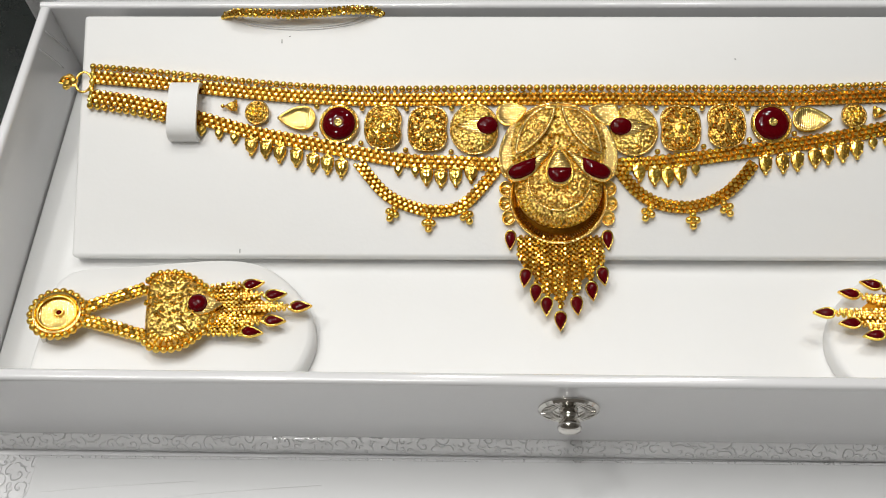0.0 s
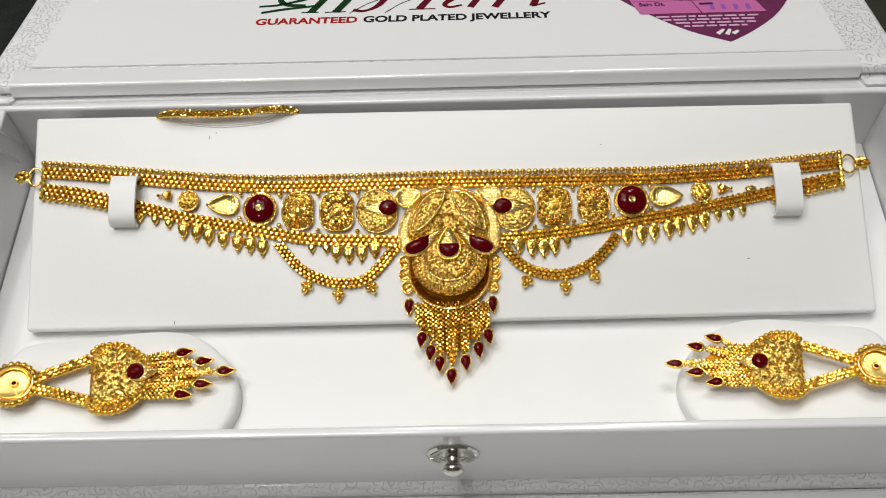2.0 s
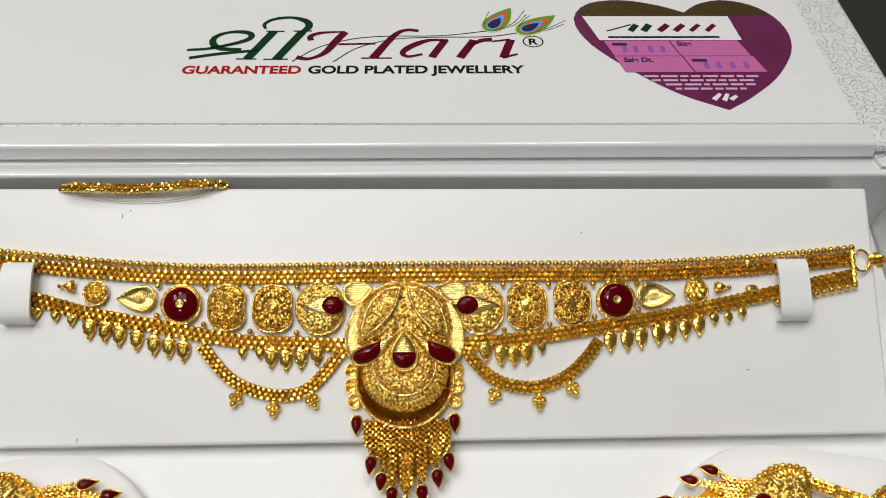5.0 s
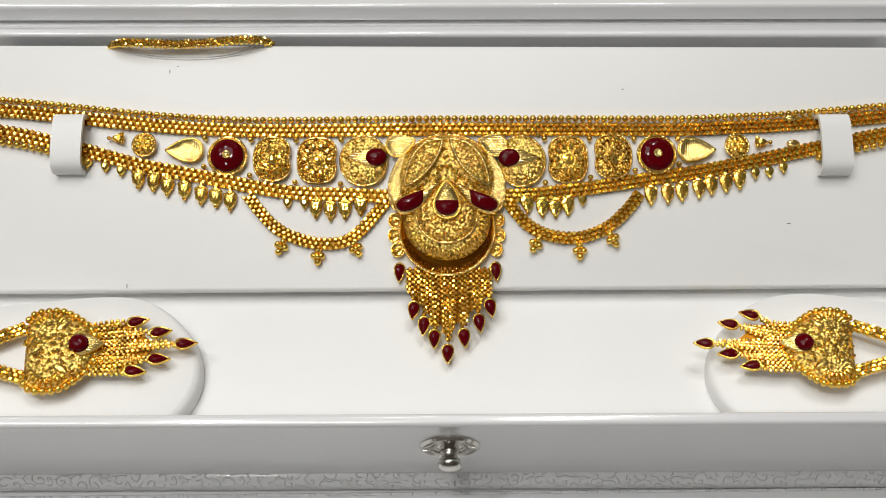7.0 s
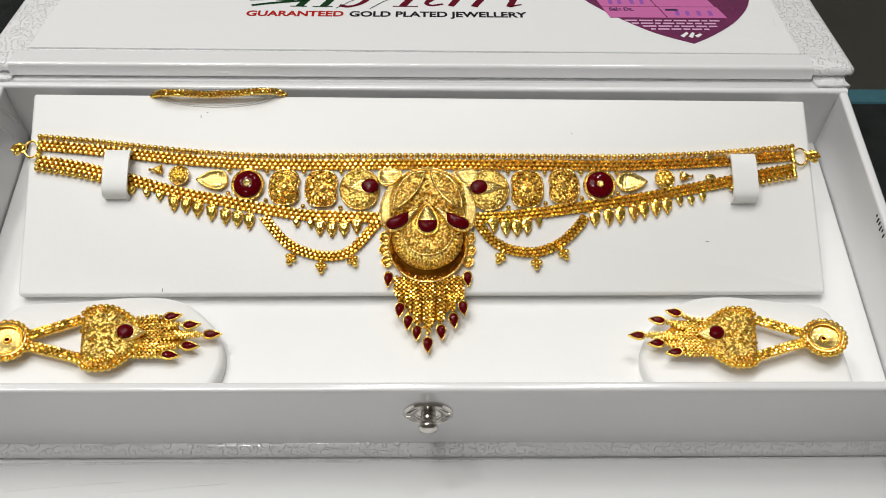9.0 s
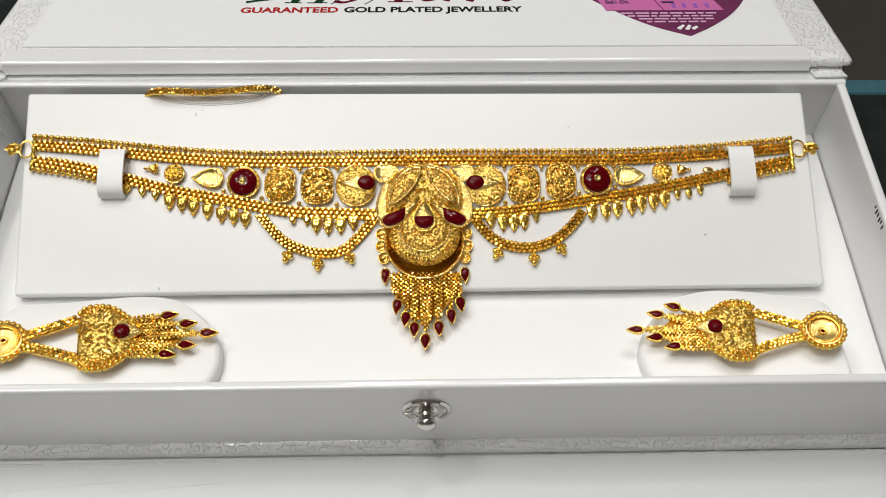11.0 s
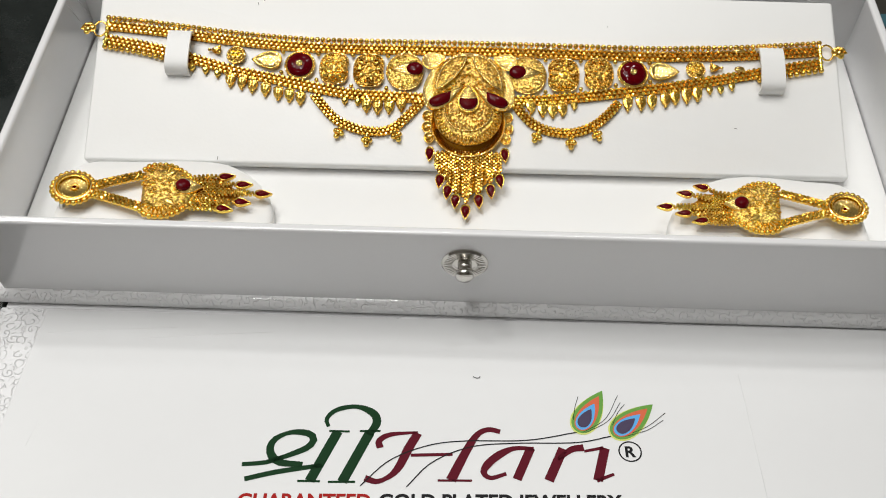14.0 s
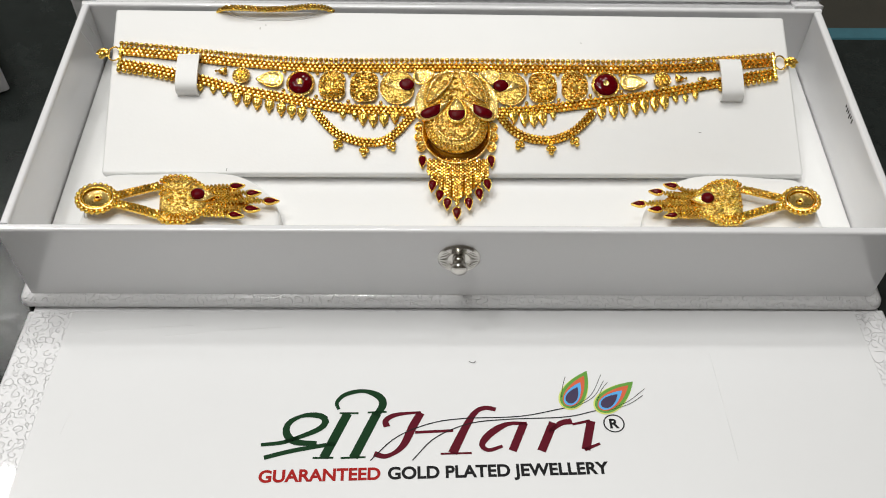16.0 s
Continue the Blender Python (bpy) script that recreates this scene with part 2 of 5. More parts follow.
        return self.add([tuple(q) for q in v], f)

    def lathe(self, profile, n=24, m=None):
        """A turned solid: profile of (radius, height) from the bottom up, round the local z axis."""
        v, f = [], []
        for r, z in profile:
            v += [(r * math.cos(2 * math.pi * k / n), r * math.sin(2 * math.pi * k / n), z) for k in range(n)]
        for i in range(len(profile) - 1):
            a, b = i * n, (i + 1) * n
            f += [(a + k, a + (k + 1) % n, b + (k + 1) % n, b + k) for k in range(n)]
        f += [tuple(range(n))[::-1], tuple(range((len(profile) - 1) * n, len(profile) * n))]
        return self.add(v, f, m)

    def puff(self, outline, profile, centre=None, m=None, lift=None):
        """A shaped plate: the outline, scaled about its centre, at heights: profile of (scale, height) from the bottom up."""
        o = np.asarray(outline, float)
        c = o.mean(axis=0) if centre is None else np.array(centre)
        n = len(o)
        v, f = [], []
        for s, z in profile:
            for x, y in (o - c) * s + c:
                v.append((x, y, z + (lift(x, y) if lift else 0.0)))
        for i in range(len(profile) - 1):
            a, b = i * n, (i + 1) * n
            f += [(a + k, a + (k + 1) % n, b + (k + 1) % n, b + k) for k in range(n)]
        f += [tuple(range(n))[::-1], tuple(range((len(profile) - 1) * n, len(profile) * n))]
        return self.add(v, f, m)


def part(name, geo, material, parent=None, label="", smooth=False, mesh=None):
    """One mesh object, under a thing or a part."""
    if mesh is None:
        mesh = bpy.data.meshes.new(name)
        mesh.from_pydata(np.concatenate(geo.v).tolist(), [], geo.f)
        bm = bmesh.new()
        bm.from_mesh(mesh)
        bmesh.ops.recalc_face_normals(bm, faces=bm.faces)
        bm.to_mesh(mesh)
        bm.free()
        if smooth:
            mesh.shade_smooth()
            if smooth == "edges":
                mesh.set_sharp_from_angle(angle=radians(32))
        mesh.materials.append(material)
    ob = new(name, mesh)
    if parent is not None:
        ob.parent = parent
    return tagged(ob, label) if label else ob


def thing(name, label, category, m=None, group="", kind=""):
    """An Empty that carries the parts of one thing."""
    ob = new(name)
    ob.empty_display_size = 0.01
    if m is not None:
        ob.matrix_world = m
    return tagged(ob, label, category, group, kind)


def solid(name, geo, material, label, category, kind="", smooth=False, group=""):
    return tagged(part(name, geo, material, None, "", smooth), label, category, group, kind)


def ring_of(n, rx, ry, cx=0.0, cy=0.0, start=0.0):
    return [(cx + rx * math.cos(start + 2 * math.pi * k / n), cy + ry * math.sin(start + 2 * math.pi * k / n)) for k in range(n)]


def drop_outline(length, width, n=20, sharp=1.25):
    """A teardrop: its tip at x = length / 2, its round end at the other side."""
    out = []
    for k in range(n):
        a = 2 * math.pi * k / n
        out.append((length / 2 * math.cos(a), width / 2 * math.sin(a) * (math.sin(abs(a if a <= math.pi else 2 * math.pi - a) / 2) ** sharp) * 1.28))
    return out


def place2(outline, x, y, degrees, scale=1.0):
    c, s = math.cos(radians(degrees)), math.sin(radians(degrees))
    return [(x + scale * (c * a - s * b), y + scale * (s * a + c * b)) for a, b in outline]


def glide(points, n):
    """n points evenly spaced along a smooth line through the given ones."""
    p = [Vector((*q, 0)) if len(q) == 2 else Vector(q) for q in points]
    p = [p[0] * 2 - p[1]] + p + [p[-1] * 2 - p[-2]]
    fine = []
    for i in range(1, len(p) - 2):
        a, b, c, d = p[i - 1:i + 3]
        for k in range(20):
            t = k / 20
            fine.append(0.5 * ((2 * b) + (c - a) * t + (2 * a - 5 * b + 4 * c - d) * t * t + (3 * b - a - 3 * c + d) * t ** 3))
    fine.append(p[-2])
    s = [0.0]
    for a, b in zip(fine, fine[1:]):
        s.append(s[-1] + (b - a).length)
    w = np.linspace(0, s[-1], n)
    cols = [np.interp(w, s, [q[k] for q in fine]) for k in range(3)]
    return [Vector(q) for q in zip(*cols)]


def length_of(points):
    q = glide(points, 200)
    return sum((b - a).length for a, b in zip(q, q[1:]))


def slab(x0, x1, y0, y1, z0, z1, r, n=4):
    """A slab with rounded upper and lower edges and corners."""
    out = []
    for cx, cy, a0 in ((x1 - r, y1 - r, 0), (x0 + r, y1 - r, 90), (x0 + r, y0 + r, 180), (x1 - r, y0 + r, 270)):
        for k in range(n + 1):
            a = radians(a0 + 90 * k / n)
            out.append((cx + r * math.cos(a), cy + r * math.sin(a), math.cos(a), math.sin(a)))
    geo, v, f = Geo(), [], []
    b = min(r, (z1 - z0) / 2) * 0.95
    prof = [(b, z0), (0, z0 + b)] + [(b * (1 - math.cos(radians(t))), z1 - b + b * math.sin(radians(t))) for t in (0, 30, 60, 90)]
    m = len(out)
    for inset, z in prof:
        v += [(x - inset * cx, y - inset * cy, z) for x, y, cx, cy in out]
    for i in range(len(prof) - 1):
        f += [(i * m + k, i * m + (k + 1) % m, (i + 1) * m + (k + 1) % m, (i + 1) * m + k) for k in range(m)]
    f += [tuple(range(m))[::-1], tuple(range((len(prof) - 1) * m, len(prof) * m))]
    return geo.add(v, f)


# ---------------------------------------------------------------- the shop round the counter
def shop():
    g = lambda c, s, b=0.0: Geo().box(c, s, None, b)
    solid("floor", g((0, 0, -1.03), (5.2, 5.2, 0.06)), FLOOR, "pale tiled shop floor below the counter", "floor", "structure")
    solid("ceiling", g((0, 0, 1.93), (5.2, 5.2, 0.06)), CEIL, "white painted shop ceiling", "ceiling", "structure")
    solid("wall_north", g((0, 2.55, 0.45), (5.2, 0.1, 2.9)), PLASTER, "plain plastered shop wall", "wall", "structure")
    solid("wall_south", g((0, -2.55, 0.45), (5.2, 0.1, 2.9)), PLASTER, "plain plastered shop wall", "wall", "structure")
    solid("wall_east", g((2.55, 0, 0.45), (0.1, 5.0, 2.9)), PLASTER, "plain plastered shop wall", "wall", "structure")
    solid("wall_west", g((-2.55, 0, 0.45), (0.1, 5.0, 2.9)), PLASTER, "plain plastered shop wall", "wall", "structure")
    counter = thing("display_counter", "dark glass-topped jewellery shop display counter", "counter")
    part("counter_top", g((0, 0.0, -0.009), (1.6, 0.345, 0.010)), GLASS_TOP, counter, "dark reflecting glass top")
    part("glass_edge", g((0.46, 0.1775, -0.009), (0.68, 0.010, 0.011), 0.001), TEAL, counter, "blue-green polished glass edge")
    part("rear_shelf", g((0.46, 0.414, -0.03), (0.68, 0.46, 0.010), 0.001), OLIVE, counter, "dim olive display shelf")
    part("rear_top", g((-0.341, 0.4083, -0.009), (0.918, 0.4715, 0.010)), GLASS_TOP, counter, "dark reflecting glass top")
    part("cabinet", g((0, 0.2, -0.53), (1.58, 0.85, 0.93), 0.004), TIMBER, counter, "dark wooden cabinet body")


# the two lamps at negative y are added to lighten flap and front wall
LAMPS = [(-0.54, 0.52), (0.24, 0.66), (-0.10, 0.98), (0.45, 0.95), (-0.98, 0.35), (-0.25, -0.12), (-0.86, 0.05), (-0.55, -0.75), (-1.22, 1.30)]


def lamp_fittings():
    first = None
    for x, y in LAMPS:
        m = Matrix.Translation((x, y, 1.896))
        if first is None:
            first = thing("ceiling_lamp", "round white recessed ceiling lamp", "lamp", m, "ceiling lamps")
            part("ring", Geo().lathe([(0.085, -0.006), (0.10, -0.006), (0.10, 0.004), (0.085, 0.004)], 24), CHROME, first)
        else:
            copy_thing(first, m)


# fill panel added overhead to brighten the gold; not a known fitting
def panel_fitting():
    ob = thing("ceiling_panel", "added square white ceiling light panel", "lamp", Matrix.Translation((-0.38, 0.15, 1.893)))
    for a, b, c, d in ((-0.3, -0.3, 0.6, 0.012), (-0.3, 0.288, 0.6, 0.012), (-0.3, -0.288, 0.012, 0.576), (0.288, -0.288, 0.012, 0.576)):
        part("frame_bar", Geo().box((a + c / 2, b + d / 2, 0), (c, d, 0.012)), CHROME, ob)


# ---------------------------------------------------------------- the jewellery box
L, R, D, RIM = -0.1730, 0.1685, 0.1375, 0.0450    # outer left, outer right, outer depth, rim height
T = 0.0035                                         # wall thickness
FLAP = pose(0, -0.0034, -0.0012, -6.3, 0, 0.35)             # local y runs from the hinge to the back: the flap lies at negative y
LID = pose(0, 0.1445, 0.0480, -14.0, 0, -0.3)


def text_mesh(body, size, m, material, parent, name="printed_word", label="", width=None):
    cu = bpy.data.curves.new("word", "FONT")
    cu.body, cu.size, cu.extrude, cu.offset = body, size, 0.00003, size * 0.032
    ob = bpy.data.objects.new("word", cu)
    scene.collection.objects.link(ob)
    me = bpy.data.meshes.new_from_object(ob.evaluated_get(bpy.context.evaluated_depsgraph_get()))
    bpy.data.objects.remove(ob)
    if width:
        xs = [v.co.x for v in me.vertices]
        k = width / (max(xs) - min(xs))
        x0 = min(xs)
        for v in me.vertices:
            v.co.x = (v.co.x - x0) * k
    me.transform(m)
    me.materials.clear()
    me.materials.append(material)
    return part(name, None, material, parent, label, mesh=me)


def stroke(points, widths, z=0.0001):
    """A flat printed stroke of changing width."""
    q = glide(points, 28)
    w = np.interp(np.linspace(0, 1, 28), np.linspace(0, 1, len(widths)), widths)
    v, f = [], []
    for i, p in enumerate(q):
        t = q[min(i + 1, 27)] - q[max(i - 1, 0)]
        n = Vector((-t.y, t.x, 0)).normalized() * (w[i] / 2)
        v += [(p.x + n.x, p.y + n.y, z), (p.x - n.x, p.y - n.y, z)]
    f = [(2 * i, 2 * i + 1, 2 * i + 3, 2 * i + 2) for i in range(27)]
    return Geo().add(v, f)


def leaf_shape(x, y, length, width, degrees, z):
    o = place2(drop_outline(length, width, 28, 0.9), x, y, degrees)
    return Geo().add([(a, b, z) for a, b in o], [tuple(range(28))])


def print_emblem(parent, m, scale=1.0):
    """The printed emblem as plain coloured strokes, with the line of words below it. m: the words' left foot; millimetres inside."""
    m = m @ Matrix.Scale(scale, 4)
    mm = 0.001
    P = lambda pts: [(a * mm, b * mm) for a, b in pts]
    W = lambda ws: [w * mm for w in ws]

    def lay(name, geo, ink, label=""):
        part(name, geo, ink, parent, label).matrix_local = m

    for pts, ws in (([(19.5, 15.4), (11.6, 16.2), (8.2, 20.2), (9.0, 24.6), (14, 27.5), (20, 27.3), (22.3, 25.0), (20.5, 21.8), (14.1, 18.6), (8, 16.4)], (1.8, 2.4, 2.9, 2.4, 1.6, 2.4, 2.6, 2.2, 1.8, 1.6)),
                    ([(-0.5, 15.3), (7.2, 16.1), (13, 18.2)], (1.5, 1.7, 1.6)), ([(1.1, 9.9), (11.5, 12.6), (26, 15.1)], (1.8, 1.9, 1.6)),
                    ([(22.4, 9.3), (30.2, 28.0)], (3.4, 3.4)), ([(33.0, 9.0), (41.0, 27.6)], (3.4, 3.4)),
                    ([(26.9, 29.9), (26.0, 33.0), (29.1, 36.6), (35.8, 38.0), (41.6, 35.5), (43.2, 31.6), (40.8, 26.8)], (1.2, 1.7, 1.9, 1.7, 2.8, 3.0, 2.4)),
                    ([(18.4, 9.3), (25.8, 9.2)], (0.8, 0.8)), ([(28.4, 9.0), (37.3, 9.1)], (0.8, 0.8)), ([(27.2, 28.2), (34.2, 28.0)], (0.8, 0.8)), ([(37.6, 28.2), (44.6, 28.3)], (0.8, 0.8))):
        lay("emblem_stroke", stroke(P(pts), W(ws), 0.0), INK_GREEN, "dark green printed stroke")
    for pts, ws in (([(40.3, 10.4), (44.9, 9.3), (50.4, 13.2), (54.4, 21.8), (57.3, 27.5)], (2.4, 1.6, 2.8, 3.2, 3.0)), ([(44.8, 21.7), (44.4, 24.5), (48.2, 26.9), (57.3, 27.8)], (2.4, 2.0, 1.3, 0.9)),
                    ([(55.1, 19.0), (69.0, 19.4)], (1.2, 1.2)), ([(68.4, 9.8), (73.4, 20.3), (77.4, 27.0), (81.2, 29.0), (85.2, 28.2)], (3.4, 3.2, 2.8, 2.0, 1.8)), ([(64.1, 9.7), (75.3, 9.7)], (0.8, 0.8)),
                    ([(96.2, 21.7), (89.0, 21.6), (82.6, 17.8), (79.2, 13.2), (81.4, 10.7), (86.6, 12.3)], (1.4, 1.6, 2.8, 2.8, 1.6, 1.3)), ([(90.0, 10.2), (95.2, 22.0)], (3.0, 3.0)),
                    ([(100.4, 9.8), (106.0, 21.8)], (3.2, 3.2)), ([(104.0, 17.7), (108.7, 21.4), (112.9, 22.2)], (1.4, 2.2, 2.6)), ([(116.4, 9.9), (120.0, 22.1)], (3.2, 3.2)), ([(112.9, 20.8), (119.6, 22.2)], (1.0, 1.2)), ([(116.0, 9.9), (121.9, 12.3)], (1.4, 1.0))):
        lay("emblem_stroke", stroke(P(pts), W(ws), 0.00002), INK_MAROON, "maroon printed stroke")
    stems = Geo()
    for pts, w in (([(39, 7.6), (48, 16.9), (60.4, 22.6), (72.9, 24.5), (94, 24.9), (111.1, 28.1)], 0.42), ([(54, 7.3), (62.3, 16.4), (75, 22.2), (89.6, 23.7), (110.6, 24.1), (122.5, 26.6)], 0.42),
                   ([(110.4, 33), (111.4, 38), (112.9, 42.5)], 0.22), ([(113.3, 28.1), (121.4, 33.5), (126.8, 43.1)], 0.22), ([(114.3, 28), (122.4, 32.8), (127.4, 40.2)], 0.22),
                   ([(123.6, 31), (126, 36), (128.7, 39.4)], 0.22), ([(125.7, 26.5), (134.7, 30.1), (142.4, 36)], 0.22), ([(126.7, 26.4), (135, 29), (141.2, 33)], 0.22)):
        q = stroke(P(pts), W((w, w)), 0.00006)
        stems.add(np.concatenate(q.v), q.f)
    lay("feather_stems", stems, INK_BLACK, "thin dark feather stems")
    for a, b, deg, ln in ((116.3, 36.3, 59, 20.0), (130.6, 32.8, 40, 20.4)):
        c, k = math.cos(radians(deg)), math.sin(radians(deg))
        lay("feather_eye", leaf_shape(a * mm, b * mm, ln * mm, 9.8 * mm, deg, 0.00002), INK_LIME, "printed feather eye in green, orange and blue")
        for i, (lg, wd, sh, ink) in enumerate(((0.98, 9.0, 0.4, INK_LEAF), (0.80, 6.6, -0.5, INK_ORANGE), (0.60, 5.4, -2.1, INK_SKY), (0.42, 4.2, -2.9, INK_NIGHT))):
            lay("feather_ring", leaf_shape((a + sh * c) * mm, (b + sh * k) * mm, lg * ln * mm, wd * mm, deg, 0.00005 + i * 0.00003), ink)
    text_mesh("GUARANTEED", 0.0067, m, INK_RED, parent, "printed_word", "red printed capitals", 0.0427)
    text_mesh("GOLD PLATED JEWELLERY", 0.0067, m @ Matrix.Translation((0.0453, 0, 0)), INK_BLACK, parent, "printed_word", "black printed capitals", 0.0782)
    text_mesh("R", 0.0056, m @ Matrix.Translation((0.1264, 0.0188, 0)), INK_BLACK, parent, "printed_word", "small black ringed letter")
    lay("printed_ring", stroke([(0.1283 + 0.0037 * math.cos(a), 0.0208 + 0.0037 * math.sin(a)) for a in np.linspace(0, 2 * math.pi, 16)], (0.0005, 0.0005), 0.0), INK_BLACK)


def jewellery_box():
    box = thing("jewellery_box", "open white card jewellery box on the dark glass counter", "box")
    w = R - L
    cx = (R + L) / 2
    g = lambda c, s, b=0.0: Geo().box(c, s, None, b)
    part("front_wall", Geo().bar((L, T / 2), (R, T / 2), T, 0.0044, RIM, 0.0012), WHITE_WRAP, box, smooth="edges")
    part("back_wall", Geo().bar((L, D - 0.00125), (R, D - 0.0040), 0.0030, 0.0044, RIM, 0.0012), WHITE_WRAP, box, smooth="edges")
    part("side_wall", Geo().bar((L + T / 2, T + 0.0001), (L + T / 2, D - 0.0029), T, 0.0044, RIM - 0.0001, 0.0012), WHITE_WRAP, box, smooth="edges")
    right = part("side_wall", Geo().bar((R - T / 2, T + 0.0001), (R - T / 2, D - 0.0056), T, 0.0044, RIM - 0.0001, 0.0012), WHITE_WRAP, box, smooth="edges")
    pen = Geo()
    for dy, tall, dx in ((0, 0.0014, 0), (0.0014, 0.0009, 0.0005), (0.0026, 0.0016, -0.0002), (0.0040, 0.0012, 0.0003), (0.0052, 0.0015, 0), (0.0066, 0.0008, 0.0004)):
        pen.box((R - T - 0.0001, 0.0635 + dy * 1.35, 0.0415 + dx), (0.0002, 0.0006, tall * 1.5))
    part("pen_mark", pen, INK_BLACK, right, "short black pen strokes")
    part("tray_floor", g((cx, D / 2, 0.0066), (w - 2 * T - 0.0004, D - 2 * T - 0.0004, 0.003)), WHITE_PAD, box)
    part("base_board", slab(L - 0.0055, R + 0.0055, -0.0035, D + 0.0030, -0.0039, 0.0047, 0.0042, 6), EMBOSSED, box, "embossed white paper-covered base board", smooth="edges")
    # hinged front flap
    flap = part("front_flap", g((0, -0.077, -0.0012), (0.350, 0.154, 0.0024), 0.0008), EMBOSSED, box, "embossed white front flap folded open")
    flap.matrix_local = FLAP
    part("flap_panel", g((0.0028, -0.0765, 0.0002), (0.3190, 0.150, 0.0006), 0.00025), PANEL, flap, "smooth white printed lining")
    part("flap_hinge", g((0, -0.0040, -0.0026), (0.346, 0.0040, 0.0018)), WHITE_WRAP, box, "white paper joint between base and flap")
    # hinged rear lid, fallen back, with its hinge strips
    lid = part("rear_lid", slab(-0.1815, 0.1735, -0.0016, 0.1550, -0.0052, 0.0, 0.0024, 6), EMBOSSED, box, "embossed white rear lid folded open", smooth="edges")
    lid.matrix_local = LID
    part("lid_lining", Geo().bar((-0.1690, 0.0040), (0.1560, 0.0040), 0.0116, -0.0050, 0.0005, 0.0016), WHITE_WRAP, lid, "smooth white lining wrapped over the lid edge", smooth="edges")
    panel = part("lid_panel", g((0, 0, 0.0004), (0.3175, 0.143, 0.0012), 0.0003), PANEL, lid, "smooth white printed lining")
    panel.matrix_local = pose(-0.0050, 0.0812, 0, 0, 0, -0.35)
    for x0, y0, x1, y1 in ((0.128, 0.0205, 0.146, 0.0188), (0.136, 0.0345, 0.150, 0.0330), (0.1475, 0.021, 0.1500, 0.040)):
        part("crease", Geo().tube([(x0, y0, 0.00080), ((x0 + x1) / 2, (y0 + y1) / 2 + 0.0004, 0.00088), (x1, y1, 0.00080)], 0.00022, 5), PANEL, lid, "faint pressed crease", smooth=True)
    hinge = [(L + 0.0015, 0.1377, 0.0443), (L + 0.0015, 0.1415, 0.0418), (L + 0.0015, 0.1452, 0.0424), (L + 0.0015, 0.1470, 0.0300), (L + 0.0015, 0.1405, 0.0050), (L + 0.0015, 0.1377, 0.0050)]
    n = len(hinge)
    v = hinge + [(R - 0.0020, y - (0.0028 if y < 0.139 else 0.0012), z) for x, y, z in hinge]
    f = [(k, (k + 1) % n, n + (k + 1) % n, n + k) for k in range(n)] + [tuple(range(n)), tuple(range(n, 2 * n))[::-1]]
    part("hinge_strip", Geo().add(v, f), WHITE_WRAP, box, "white paper hinge folded between box and lid")
    wrap = [(0.1568, y - (0.0028 if y < 0.139 else 0.0012), z + (0.0016 if z > 0.02 else 0.0)) for x, y, z in hinge]
    v = wrap + [(R + 0.0012, y, z) for x, y, z in wrap]
    part("cover_corner", Geo().add(v, f), EMBOSSED, box, "embossed cover paper turned down at the corner")
    wrap = [(-0.1785, y, z + (0.0014 if z > 0.02 else 0.0)) for x, y, z in hinge]
    v = wrap + [(-0.1686, y, z) for x, y, z in wrap]
    part("cover_corner", Geo().add(v, f), EMBOSSED, box, "embossed cover paper turned down at the corner")
    # pressed folds of the paper in the inner rear corners
    for x, y, dx in ((L + T - 0.0002, D - 0.012, 0.0002), (L + T - 0.0002, D - 0.020, 0.0002)):
        part("paper_fold", Geo().tube(glide([(x, y, 0.043), (x + dx, y + 0.003, 0.036), (x, y + 0.007, 0.026)], 10), 0.0004, 6), WHITE_WRAP, box, "pressed fold in the lining paper", smooth=True)
    # nickel snap on the front wall
    snap = part("snap_button", Geo().lathe([(0.0083, 0.0), (0.0083, 0.0004), (0.0076, 0.0010), (0.0050, 0.0009), (0.0040, 0.0004)], 40, pose(0, 0, 0.0290, 90)), CHROME, box, "round nickel snap button")
    part("stud", Geo().lathe([(0.0026, 0.0002), (0.0024, 0.0022), (0.0019, 0.0030), (0.0029, 0.0040), (0.0033, 0.0052), (0.0029, 0.0063), (0.0014, 0.0068)], 24, pose(0, 0, 0.0290, 90)), CHROME, snap, smooth=True)
    ribs = Geo()
    for k in range(40):
        a = 2 * math.pi * k / 40
        ribs.box((0.0058 * math.cos(a), -0.0010, 0.0290 + 0.0058 * math.sin(a)), (0.0030, 0.0003, 0.00035), Matrix.Rotation(-a, 4, "Y"))
    part("fluting", ribs, CHROME, snap, "fine radial fluting")
    print_emblem(flap, pose(-0.0711, -0.0800, 0.0006, 0, 0, 1.5))
    print_emblem(lid, pose(-0.0795, 0.0385, 0.0011), 0.988)
    return box, flap, lid


# ---------------------------------------------------------------- pads inside the box
PAD = Matrix(((1, 0, 0, 0), (0, 0.9394, -0.3428, 0.053), (0, 0.3428, 0.9394, 0.0195), (0, 0, 0, 1)))


